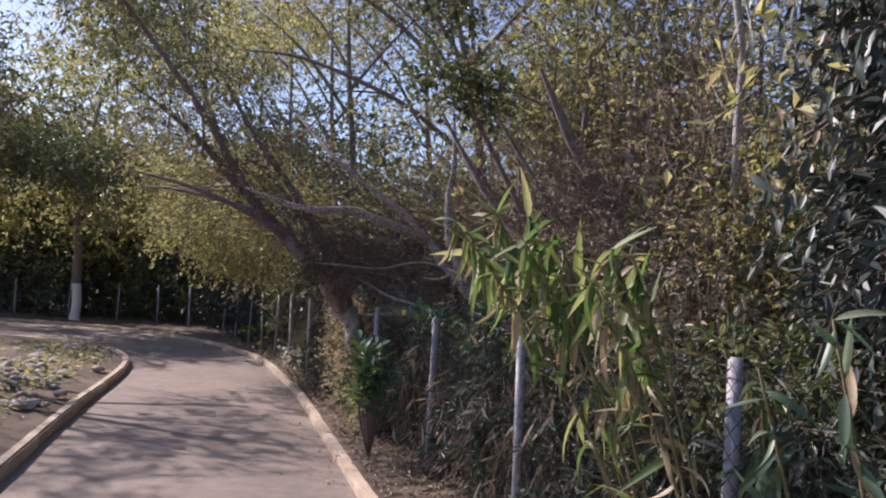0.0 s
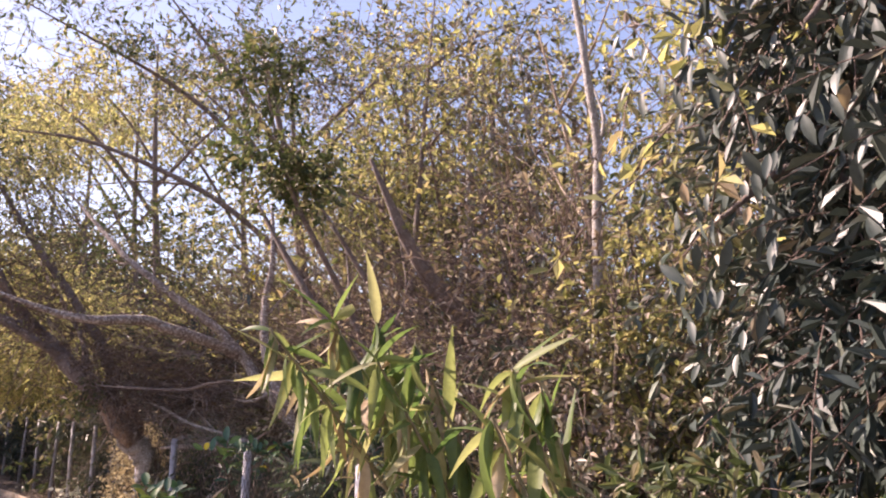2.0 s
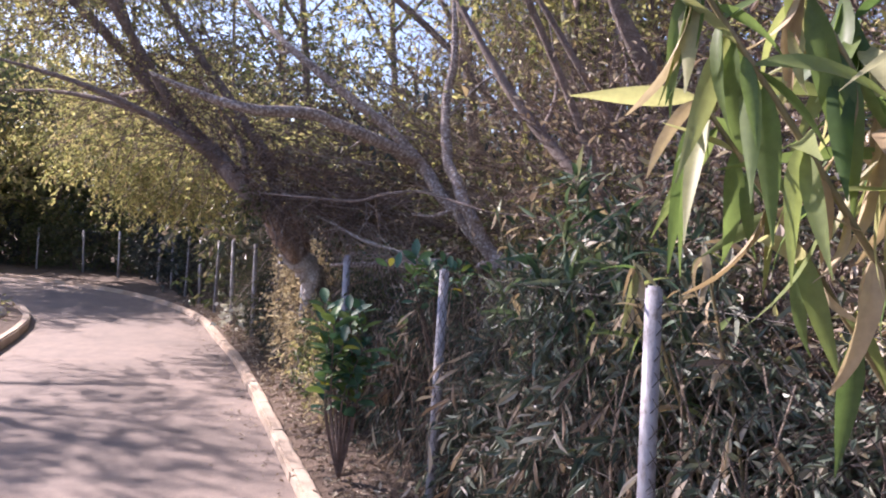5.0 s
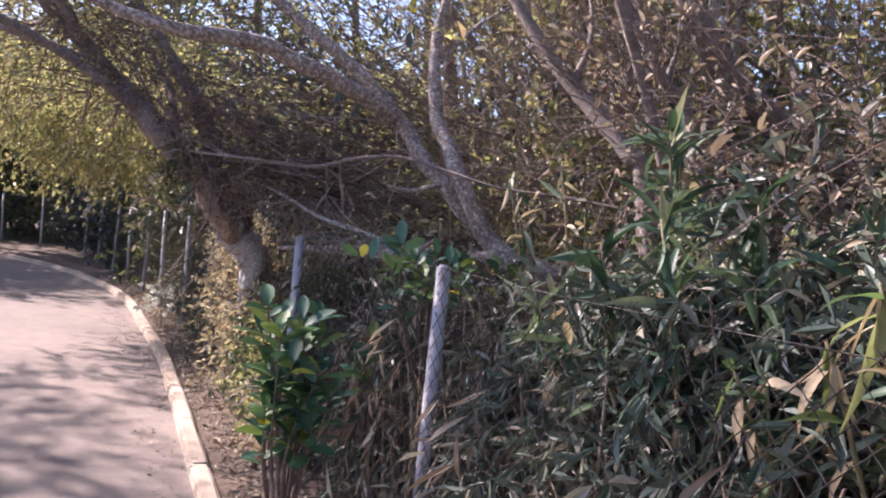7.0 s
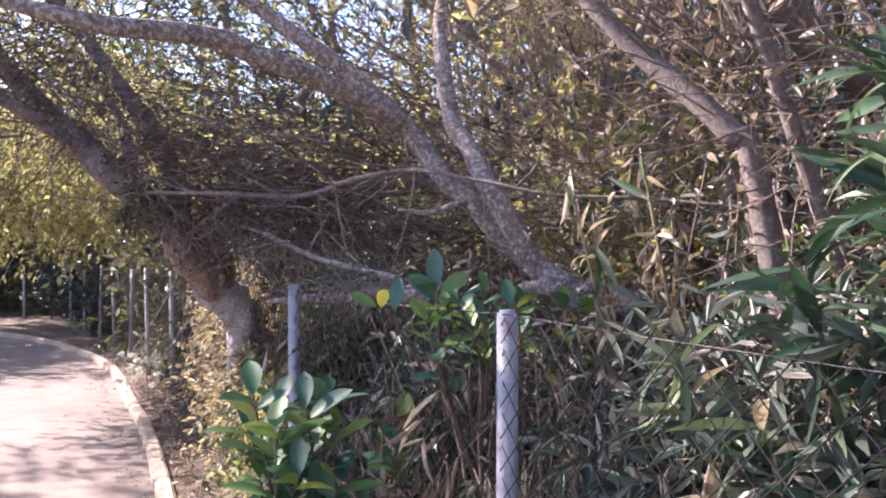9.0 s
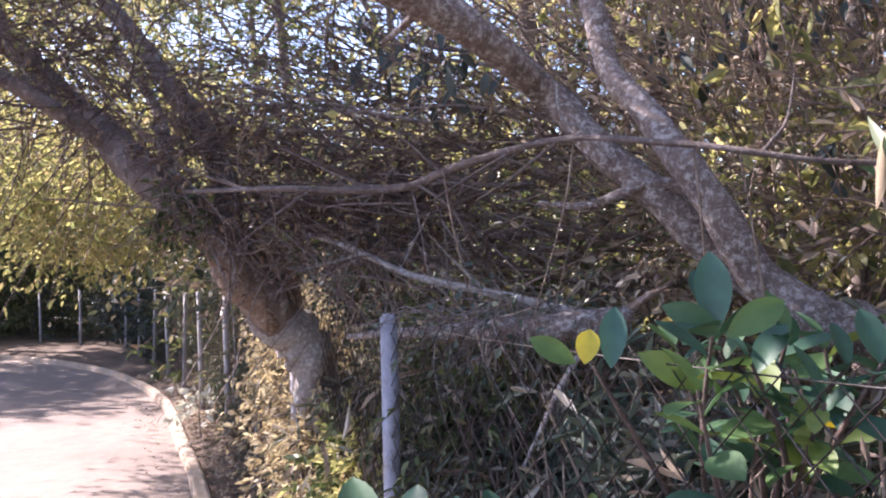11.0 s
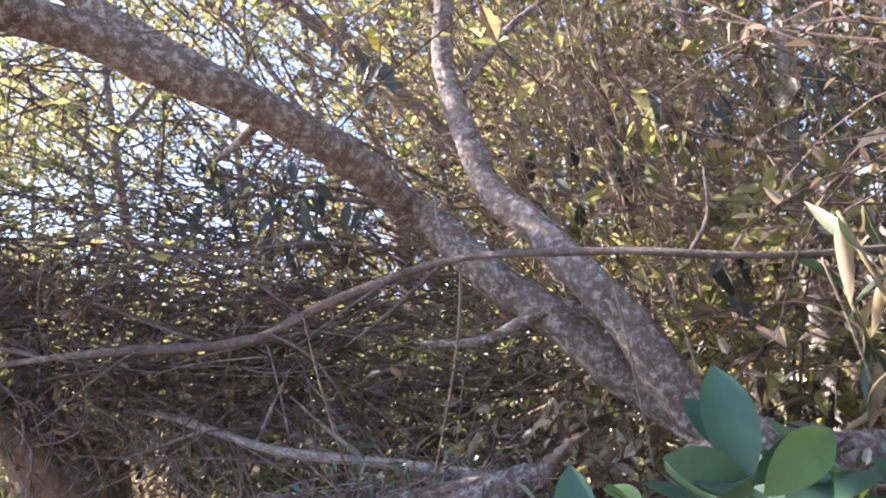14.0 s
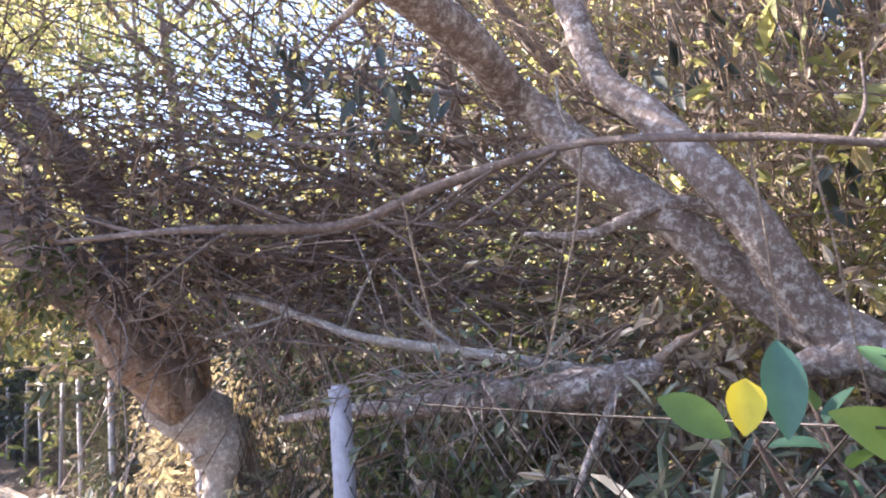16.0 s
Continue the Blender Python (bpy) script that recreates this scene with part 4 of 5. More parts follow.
foliage(backwoods, [(3.2 + k * 0.8, 15.5 - k * 0.9 + 0.8 * math.sin(k * 1.3), 3.4 + 0.6 * math.sin(k * 1.7), 1.1, 0.8, 1.9) for k in range(10)], 1500, 0.8, 6, 0.12, LEAF_DRY, 0.5, radius=0.007, twig=TWIG_DRY)
foliage(backwoods, [(-1.2 - k * 0.8, 17.6 + 0.7 * math.sin(k * 2.2), 5.0 + 1.0 * math.sin(k * 1.4), 0.9, 0.7, 1.2) for k in range(5)], 420, 0.7, 8, 0.12, LEAF_MID, 0.5, radius=0.006)
# bare saplings with pale twigs in the woods
for k in range(20):
    x, y = fence_at(rng.uniform(0, 11), rng.uniform(2.2, 6.5))
    z, h = ground_at(x, y) - 0.05, rng.uniform(3, 5.5)
    lx, ly = rng.normal() * 0.4 - 0.3, rng.normal() * 0.4
    limbs = []
    for q in range(4):
        f, a = rng.uniform(0.35, 0.85), rng.uniform(0, 6.28)
        c0 = np.array([x + lx * f, y + ly * f, z + h * f])
        e = c0 + np.array([math.cos(a) * 0.6, math.sin(a) * 0.6, 0.9])
        limbs.append([(*c0, 0.014), (*(c0 * 0.45 + e * 0.55 - np.array([0, 0, 0.1])), 0.010), (*e, 0.003)])
    up_tree("bare_sapling", (x, y, z), "thin bare sapling with pale twigs", [(x, y, z, 0.035), (x + lx * 0.5, y + ly * 0.4, z + h * 0.5, 0.024), (x + lx, y + ly, z + h, 0.006)], limbs, [BARK, BARK_PALE, TWIG_DRY][k % 3],
            [([(x + lx * 0.7, y + ly * 0.7, z + h * 0.7, 0.5, 0.5, h * 0.25)], dict(count=120, length=0.55, per=2, leaf=0.05, mat=LEAF_YELLOW, twig=TWIG_DRY, radius=0.004, bias=(0, 0, 0.5)))], "bare saplings")

for x, y, h in ((-3.6, 21.5, 10.8), (-2.6, 17.5, 9.6), (0.3, 16.2, 9.0), (-9.6, 28.6, 12.0), (-5.6, 25.5, 11.5), (2.6, 15.5, 9.0), (-0.8, 19.5, 10.5), (-13.5, 29.8, 13.0), (-12.0, 31.5, 14.5), (-8.0, 31.0, 14.0)):
    z, up = 0.4, max(0, h - 10)
    up_tree("tall_tree", (x, y, z), "tall slender tree with an open crown against the sky", [(x + 0.8, y, z - 0.4, 0.11), (x + 0.5, y, 3.5, 0.09), (x + 0.2, y, 6.5, 0.06), (x, y, h, 0.02)],
            [[(x + 0.3, y, 5.6, 0.05), (x - 0.8, y - 0.6, 7.0 + up * 0.6, 0.035), (x - 2.0, y - 1.2, 7.9 + up, 0.01)], [(x + 0.2, y, 6.3, 0.05), (x + 1.2, y - 0.4, 7.4, 0.03), (x + 2.1, y - 0.8, 8.2, 0.01)], [(x + 0.2, y, 6.8, 0.04), (x - 0.6, y + 0.5, 8.0, 0.03), (x - 1.5, y + 0.8, 9.0, 0.01)]], BARK,
            [([(x - 1.6, y - 1.0, 7.7 + up, 1.3 + up * 0.2, 1.2, 0.8 + up * 0.15), (x + 1.5, y - 0.6, 7.9 + up, 1.2 + up * 0.2, 1.0, 0.8 + up * 0.15), (x - 0.4, y, 8.8 + up, 1.4 + up * 0.2, 1.2, 0.9), (x - 1.2, y + 0.6, 8.9 + up * 0.5, 1.0 + up * 0.2, 1.0, 0.7 + up * 0.2)], dict(count=430 if x < -5 else 330, length=0.7, per=8, leaf=0.11 + up * 0.025, mat=LEAF_YELLOW if x < 0 else LEAF_MIXED, radius=0.007, knots=3))], "tall trees")
x, y = 1.6, 10.3
up_tree("leaning_sapling", (x, y, 1.0), "long thin sapling leaning far over", [(1.7, 10.4, 0.9, 0.05), (1.2, 10.3, 2.2, 0.042), (0.5, 10.2, 3.25, 0.038), (-0.3, 10.1, 3.95, 0.036), (-0.9, 10.0, 4.3, 0.032), (-2.0, 10.0, 4.72, 0.024), (-2.9, 10.0, 4.8, 0.008)], [[(-0.9, 10.0, 4.3, 0.016), (-1.5, 10.2, 4.35, 0.012), (-2.2, 10.4, 4.3, 0.004)]], BARK, group="trunks on the bank")

up_tree("overhanging_tree", (0.9, 12.4, 1.0), "tall tree with thin leafy boughs spreading overhead", [(0.9, 12.4, 0.9, 0.10), (0.6, 12.3, 3.5, 0.08), (0.2, 12.2, 5.6, 0.055), (-0.3, 12.1, 7.4, 0.02)],
        [[(0.4, 12.25, 4.8, 0.05), (-1.2, 12.0, 6.2, 0.035), (-3.4, 11.6, 7.2, 0.01)], [(0.3, 12.2, 5.3, 0.04), (-0.6, 11.6, 6.4, 0.03), (-1.6, 11.0, 7.4, 0.01)], [(0.3, 12.2, 5.4, 0.04), (1.3, 11.9, 6.5, 0.03), (2.4, 11.6, 7.3, 0.01)]], BARK,
        [([(-2.9, 11.7, 7.1, 0.9, 0.7, 0.35), (-1.4, 11.8, 6.7, 0.8, 0.7, 0.4), (-1.4, 11.1, 7.5, 0.9, 0.6, 0.4), (0.2, 12.0, 7.4, 0.9, 0.7, 0.5), (1.8, 11.7, 7.1, 0.9, 0.7, 0.5), (-3.8, 11.9, 7.6, 0.8, 0.7, 0.35)], dict(count=430, length=0.6, per=9, leaf=0.085, mat=LEAF_MID, radius=0.005, knots=3)),
         ([(-2.2, 11.9, 6.5, 1.2, 0.6, 0.4), (0.8, 11.9, 6.5, 1.2, 0.6, 0.5)], dict(count=110, length=0.9, per=4, leaf=0.06, mat=LEAF_YELLOW, radius=0.006, knots=4, wavy=0.3))])

# ---- tree with limewashed foot at the bend ----
lime = up_tree("limewashed_tree", (-12.75, 26.3, 0.1), "tree at the bend with a white limewashed foot", [(-12.72, 26.3, 1.35, 0.15), (-12.8, 26.3, 2.8, 0.14), (-12.9, 26.5, 5, 0.11), (-12.6, 26.8, 8, 0.05)], [[(-12.85, 26.4, 3.6, 0.08), (-11.5, 25.6, 5.0, 0.05), (-10, 24.8, 5.8, 0.02)], [(-12.85, 26.4, 3.4, 0.07), (-14.2, 25.5, 4.8, 0.05), (-15.5, 24.9, 5.5, 0.02)]], BARK,
               [([(-11, 25, 5.0, 2.2, 1.8, 1.6), (-14.5, 25, 5.0, 2.4, 1.8, 1.8), (-12.5, 25.5, 7.5, 2.6, 2.2, 1.6), (-9, 24.5, 4.0, 1.5, 1.5, 1.2), (-16.5, 24.5, 4.0, 1.8, 1.5, 1.4), (-15.0, 24.2, 3.2, 1.3, 1.0, 0.6), (-10.6, 24.0, 3.4, 1.2, 1.0, 0.6)], dict(count=2100, length=0.7, per=8, leaf=0.17, mat=LEAF_YELLOW, knots=3))])
part("painted_foot", limb_mesh("painted_foot", [(-12.7, 26.3, -0.05, 0.19), (-12.7, 26.3, 0.3, 0.165), (-12.72, 26.3, 1.36, 0.152)], LIMEWASH), lime, "white limewashed foot")

# ---- tree on the island that shades the road ----
up_tree("island_tree", (-10.2, 12.2, 0.2), "shade tree on the stony island", [(-10.2, 12.2, 0.1, 0.16), (-10.0, 12.2, 2.2, 0.13), (-9.5, 12.2, 4.0, 0.09), (-9.0, 12.2, 6.0, 0.04)],
        [[(-9.9, 12.2, 3.0, 0.07), (-8.8, 12.8, 4.2, 0.05), (-7.6, 13.4, 4.8, 0.02)], [(-9.8, 12.2, 3.2, 0.07), (-8.8, 11.3, 4.2, 0.05), (-7.4, 10.6, 4.7, 0.02)], [(-9.7, 12.2, 3.4, 0.06), (-8.5, 12.0, 4.4, 0.04), (-7.4, 11.9, 4.9, 0.02)]], BARK,
        [([(-7.6, 13.4, 4.7, 0.9, 0.9, 0.4), (-7.5, 10.6, 4.6, 1.0, 0.9, 0.4), (-8.3, 12.0, 5.2, 1.2, 1.0, 0.5), (-8.4, 9.2, 4.8, 1.0, 0.8, 0.4)], dict(count=480, length=0.7, per=8, leaf=0.10, mat=LEAF_MID, radius=0.008))])
up_tree("shade_tree", (-15.6, 20.0, 0.1), "broad shade tree beside the bend", [(-15.6, 20.0, 0, 0.2), (-15.3, 20.1, 3, 0.16), (-14.9, 20.4, 6, 0.08)], [[(-15.3, 20.1, 3.2, 0.08), (-13.6, 20.9, 4.8, 0.05), (-12.2, 21.2, 5.2, 0.04), (-10.0, 20.8, 4.8, 0.015)], [(-15.3, 20.1, 3.4, 0.08), (-14.1, 19.3, 5.0, 0.05), (-12.9, 18.9, 5.8, 0.02)]], BARK,
        [([(-12.7, 21.5, 5.5, 1.6, 1.6, 0.8), (-13.4, 19.3, 6.0, 1.6, 1.4, 0.8), (-11.6, 22.4, 5.2, 1.4, 1.3, 0.7), (-14.0, 23.0, 5.6, 1.6, 1.4, 0.8), (-11.4, 20.6, 5.0, 1.2, 1.1, 0.6), (-9.7, 19.6, 4.6, 1.1, 1.1, 0.5), (-10.2, 21.8, 4.8, 1.2, 1.0, 0.6)], dict(count=1500, length=0.7, per=8, leaf=0.16, mat=LEAF_MID, radius=0.006))])


# ---- dry tangle hanging round the leaning trunk, dry brush behind ----
def tangle(name, label, blobs, count, length, radius, mat, per=0, leaf=0.05, leafmat=LEAF_DRY, **how):
    t_ = thing(name, blobs[0][:3], label, "brush", "dry brush")
    foliage(t_, blobs, count, length, per, leaf, leafmat, 0.4, mat, radius, oval=True, knots=6, **how)


tangle("dry_tangle", "dark tangle of dead twigs hung on the leaning trunk", [(-1.35, 9.2, 2.08, 0.34, 0.22, 0.18), (-0.95, 9.25, 1.92, 0.4, 0.22, 0.2), (-1.8, 9.3, 2.38, 0.35, 0.22, 0.18), (-2.2, 9.4, 2.65, 0.3, 0.2, 0.14)], 380, 0.34, 0.004, TWIG, 3, 0.04, LEAF_BROWN, droop=0.3, bias=(0.3, -0.2, 0.05))
tangle("dry_tangle", "dark brown mass of dead twigs over the split trunk", [(-1.62, 9.22, 2.16, 0.28, 0.16, 0.16), (-1.3, 9.2, 1.9, 0.24, 0.16, 0.15), (-0.9, 9.3, 1.78, 0.34, 0.24, 0.2), (-0.5, 9.35, 1.78, 0.42, 0.25, 0.26)], 340, 0.34, 0.0045, TWIG_GREY, 4, 0.045, LEAF_BROWN, bias=(0.6, -0.1, 0.05), droop=0.15, spread=0.6, wavy=0.4)
tangle("dry_tangle", "tangle of dead twigs sweeping between the trunks", [(-0.8, 9.3, 2.05, 0.65, 0.4, 0.4), (-0.2, 9.5, 2.05, 0.65, 0.5, 0.45), (0.3, 9.3, 1.9, 0.5, 0.4, 0.4)], 300, 0.6, 0.0045, TWIG, 4, 0.05, LEAF_BROWN, bias=(-1.0, 0.1, 0.25), droop=0.15, spread=0.4, wavy=0.3, outward=0.4)
tangle("dry_tangle", "grey dead twigs caught before the darker mass", [(-1.2, 9.1, 1.9, 0.45, 0.12, 0.25), (-0.5, 9.0, 1.8, 0.5, 0.15, 0.25)], 130, 0.5, 0.0045, TWIG_GREY, 1, 0.04, LEAF_BROWN, bias=(0.5, -0.1, -0.15), droop=0.2, spread=0.5, wavy=0.5)
tangle("dry_tangle", "fan of bare branches among sunlit leaves", [(-0.8, 9.6, 2.5, 0.8, 0.5, 0.45), (-0.2, 9.8, 2.7, 0.7, 0.5, 0.5)], 200, 0.8, 0.005, TWIG, 2, 0.05, LEAF_YELLOW, bias=(-1.0, 0.3, 0.45), droop=0.05, spread=0.35, wavy=0.25, outward=0.3)
for k in range(34):
    c0 = np.array([rng.uniform(-0.9, 0.7), rng.uniform(8.85, 9.7), rng.uniform(1.45, 2.5)])
    out = np.array([-1.0, rng.normal() * 0.25, rng.uniform(-0.1, 0.75)])
    ln_, r_ = rng.uniform(0.6, 1.5), rng.uniform(0.006, 0.014)
    path = np.array([c0 + out * ln_ * f + rng.normal(size=3) * 0.05 * f - np.array([0, 0, 0.12]) * f * f for f in (0, 0.3, 0.6, 1.0)])
    t_ = thing("dead_branch", c0, "bare dead branch among the twigs between the trunks", "branch", "dead branches")
    wood = [TWIG, BARK, TWIG_GREY, BARK][k % 4]
    part("stem", limb_mesh("stem", [(*p, r_ * q) for p, q in zip(path, (1, 0.8, 0.6, 0.25))], wood, 6, 0.3, 5), t_)
    for q in range(5):
        p = path[1 + q % 2] * 0.6 + path[2] * 0.4 + rng.normal(size=3) * 0.01
        e = p + (np.array([-0.5, 0, 0.2]) + rng.normal(size=3) * 0.5) * rng.uniform(0.2, 0.4)
        part("side_twig", limb_mesh("side_twig", [(*p, r_ * 0.4), (*(p * 0.5 + e * 0.5 + rng.normal(size=3) * 0.03), r_ * 0.3), (*e, 0.0012)], wood, 4, 0.2, 4), t_)
tangle("dry_brush", "dry straw-coloured brush of sticks and dead leaves", [(0.9, 9.0, 2.0, 0.7, 0.6, 0.8), (0.6, 9.3, 2.9, 0.8, 0.6, 0.7), (1.5, 8.9, 2.4, 0.6, 0.6, 0.9)], 800, 0.7, 0.005, TWIG_DRY, 3, 0.05, bias=(-0.5, 0, 0.6), droop=0.2, spread=0.4, wavy=0.4)
tangle("dry_brush", "dry brown brush of sticks and dead leaves", [(1.35, 6.4, 2.0, 0.5, 0.7, 0.6), (0.95, 7.3, 2.1, 0.45, 0.6, 0.6), (1.5, 5.2, 2.4, 0.5, 0.8, 0.7)], 480, 0.6, 0.004, TWIG, 4, 0.05, bias=(-0.5, 0, 0.4), droop=0.25, spread=0.4, wavy=0.4)


# ---- single large leaves ----
def blade(name, mat, length, width, widest=0.45, curl=0.3, fold=0.25, wave=0.0, cuts=8, blunt=0.0):
    """One leaf blade along +x from its base: a folded strip that narrows to the tip and bends down."""
    bm, rows = bmesh.new(), []
    for k in range(cuts + 1):
        f = k / cuts
        if f <= widest:
            w_ = math.sin(0.5 * math.pi * f / widest) ** 0.75
        else:
            w_ = max(0.0, math.cos(0.5 * math.pi * (f - widest) / (1 - widest))) ** (0.8 - blunt)
        w_ = max(w_, 0.06) * width / 2
        a = curl * f
        x, z = length * f * (1 - 0.12 * a * a), -length * curl * 0.5 * f * f
        up = fold * w_ + wave * width * math.sin(f * 9)
        rows.append([bm.verts.new((x, w_, z + up)), bm.verts.new((x, w_ * 0.5, z + up * 0.35)), bm.verts.new((x, 0, z)), bm.verts.new((x, -w_ * 0.5, z + up * 0.35)), bm.verts.new((x, -w_, z + up - 2 * wave * width * math.sin(f * 9)))])
    for a, c_ in zip(rows, rows[1:]):
        for q in range(4):
            bm.faces.new((a[q], a[q + 1], c_[q + 1], c_[q])).smooth = True
    me = bpy.data.meshes.new(name)
    bm.to_mesh(me)
    bm.free()
    me.materials.append(mat)
    return me


def turned(at, way, up=(0, 0, 1), size=1.0, spin=0.0):
    """A pose whose x axis follows way."""
    x = Vector(way).normalized()
    y = Vector(up).cross(x)
    y = y.normalized() if y.length > 1e-3 else Vector((0, 1, 0))
    r = Matrix((x, y, x.cross(y))).transposed().to_4x4()
    return Matrix.Translation(at) @ r @ Matrix.Rotation(spin, 4, "X") @ Matrix.Scale(size, 4)


def local(parent, m):
    return Matrix.Translation(-Vector(parent.location)) @ m


REED_SIZES = ((0.34, 0.052, 0.6), (0.30, 0.048, 1.0), (0.40, 0.056, 0.35), (0.34, 0.052, 1.3), (0.32, 0.052, 0.15))
REED = [blade("leaf", LEAF_REED, *q[:2], 0.28, q[2], 0.25, 0.02, blunt=-0.35) for q in REED_SIZES]
REED_DEEP = [blade("leaf", LEAF_REED_DEEP, *q[:2], 0.36, q[2], 0.25, 0.02, blunt=-0.3) for q in REED_SIZES]
REED_DRY = [blade("leaf", LEAF_REED_DRY, ln_, wd_, 0.35, cu, 0.4, 0.07) for ln_, wd_, cu in ((0.30, 0.05, 0.9), (0.26, 0.044, 1.4), (0.24, 0.046, 0.2))]
CANE, n, l, b = material("reed_cane", 0.6)
joints = noise_tex(n, l, 5, 4, 0.6, (1, 1, 3))
l.new(ramp(n, l, joints.outputs[0], [(0.3, (0.10, 0.10, 0.05)), (0.55, (0.20, 0.16, 0.08)), (0.75, (0.34, 0.27, 0.17))]).outputs[0], b.inputs["Base Color"])


def reed(base, tip, n_leaves, label, size=1.0, dry=0.25, bend=0.15, start=0.5, hang=0.45, green=REED, limp=0.3):
    """A reed cane that arches from base to tip, with strap leaves along its upper part and a tuft at the tip."""
    t_ = thing("reed_plant", base, label, "reed", "reeds along the fence")
    a, c_ = np.array(base, float), np.array(tip, float)
    mid_ = a * 0.5 + c_ * 0.5 + np.array([0, 0, bend])
    path = spline([(*a, 0.009), (*mid_, 0.007), (*c_, 0.004)], 8)
    cane = part("cane", limb_mesh("cane", path[::4], CANE, 7, 0.05, 4), t_)
    for k in range(int(n_leaves * 1.6)):
        f = 1 - (1 - start) * rng.uniform(0, 1) ** 1.7 if k % 4 else rng.uniform(0.25, 0.8)
        i = f * (len(path) - 1)
        p = np.array([np.interp(i, np.arange(len(path)), path[:, q]) for q in range(3)])
        d = unit(path[min(len(path) - 1, int(i) + 1), :3] - path[max(0, int(i) - 1), :3])
        way = d * 0.45 + unit(rng.normal(size=3)) * 0.9 + np.array([0, 0, -hang * (1.6 - f)])
        if rng.uniform() < limp and f > 0.6:
            way = np.array([rng.normal() * 0.2, rng.normal() * 0.2, -1.0])
        kinds = REED_DRY if rng.uniform() < dry * (1.5 - f) * 1.6 else green
        part("leaf", kinds[int(rng.integers(0, len(kinds)))], cane, m=turned(p, way, (rng.normal() * 0.3, rng.normal() * 0.3, 1), size * rng.uniform(0.6, 1.15), rng.normal() * 0.5))


reed_label = "tall reed with strap leaves, green and withered, arching over the fence"
for base, tip, k in (((1.15, 3.45, 0.1), (0.24, 3.48, 2.02), 26), ((1.15, 3.5, 0.1), (0.04, 3.40, 1.98), 20), ((1.1, 3.65, 0.1), (0.40, 3.62, 2.04), 22), ((1.12, 3.3, 0.1), (0.36, 3.28, 1.88), 22),
                     ((1.12, 3.6, 0.1), (0.18, 3.68, 1.86), 16), ((1.15, 3.4, 0.1), (0.5, 3.4, 1.95), 18)):
    reed(base, tip, int(k * 1.3), reed_label, 0.72, 0.18, 0.2, 0.7, 0.4, REED, 0.5)
for base, tip, k in (((1.15, 2.85, 0.1), (0.64, 2.84, 1.84), 26), ((1.15, 2.75, 0.1), (0.56, 2.76, 1.72), 20), ((1.2, 2.95, 0.1), (0.76, 2.96, 1.80), 18)):
    reed(base, tip, int(k * 1.3), reed_label, 0.7, 0.34, 0.15, 0.7, 0.35, REED, 0.42)
# The deep leaf colour paints in the shade on these reeds.
for base, tip, k in (((1.45, 2.3, 0.1), (1.15, 2.2, 1.62), 12), ((1.5, 2.1, 0.1), (1.30, 1.9, 1.5), 12), ((1.35, 2.5, 0.1), (1.0, 2.35, 1.45), 10), ((1.3, 2.85, 0.1), (1.12, 2.6, 1.3), 10)):
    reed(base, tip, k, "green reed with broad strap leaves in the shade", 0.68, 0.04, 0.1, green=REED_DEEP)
for base, tip, k in (((0.75, 5.9, 0.2), (0.52, 5.95, 1.92), 22), ((0.85, 6.1, 0.2), (0.62, 6.1, 1.95), 20), ((0.7, 5.7, 0.2), (0.42, 5.72, 1.66), 22), ((0.9, 5.8, 0.2), (0.72, 5.75, 1.75), 20), ((0.65, 5.95, 0.2), (0.36, 6.0, 1.55), 16), ((0.95, 6.2, 0.2), (0.8, 6.3, 1.8), 16)):
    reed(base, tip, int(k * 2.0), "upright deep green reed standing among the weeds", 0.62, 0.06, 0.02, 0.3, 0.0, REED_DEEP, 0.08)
for base, tip, k in (((0.75, 5.35, 0.2), (0.58, 5.4, 1.3), 16), ((0.8, 5.55, 0.2), (0.62, 5.55, 1.5), 16), ((0.9, 5.2, 0.2), (0.75, 5.15, 1.45), 16), ((0.6, 6.0, 0.2), (0.3, 6.05, 1.25), 14), ((0.62, 6.25, 0.2), (0.25, 6.3, 1.35), 14), ((1.0, 5.6, 0.2), (0.95, 5.55, 1.65), 16)):
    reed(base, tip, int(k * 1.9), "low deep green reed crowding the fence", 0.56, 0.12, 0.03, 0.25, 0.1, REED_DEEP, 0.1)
for base, tip, k in (((0.95, 4.95, 0.2), (0.50, 4.95, 1.55), 12), ((0.9, 5.1, 0.2), (0.55, 5.15, 1.42), 12), ((0.98, 4.8, 0.2), (0.66, 4.75, 1.62), 10), ((0.85, 5.3, 0.2), (0.5, 5.4, 1.3), 10)):
    reed(base, tip, k, "half-withered reed with pale arching leaves", 0.62, 0.6, 0.1)
for base, tip, k in (((0.6, 7.2, 0.5), (0.34, 7.35, 1.85), 9), ((0.75, 7.1, 0.5), (0.55, 7.2, 1.95), 10), ((0.85, 7.3, 0.5), (0.75, 7.4, 1.75), 9), ((0.7, 7.5, 0.5), (0.5, 7.55, 1.75), 9), ((0.9, 7.6, 0.6), (0.7, 7.65, 1.95), 9), ((0.55, 7.3, 0.5), (0.42, 7.3, 1.62), 9)):
    reed(base, tip, int(k * 1.7), "withered reed with tan hanging leaves", 0.5, 0.8, 0.05, 0.35, 0.6, REED_DEEP, 0.45)

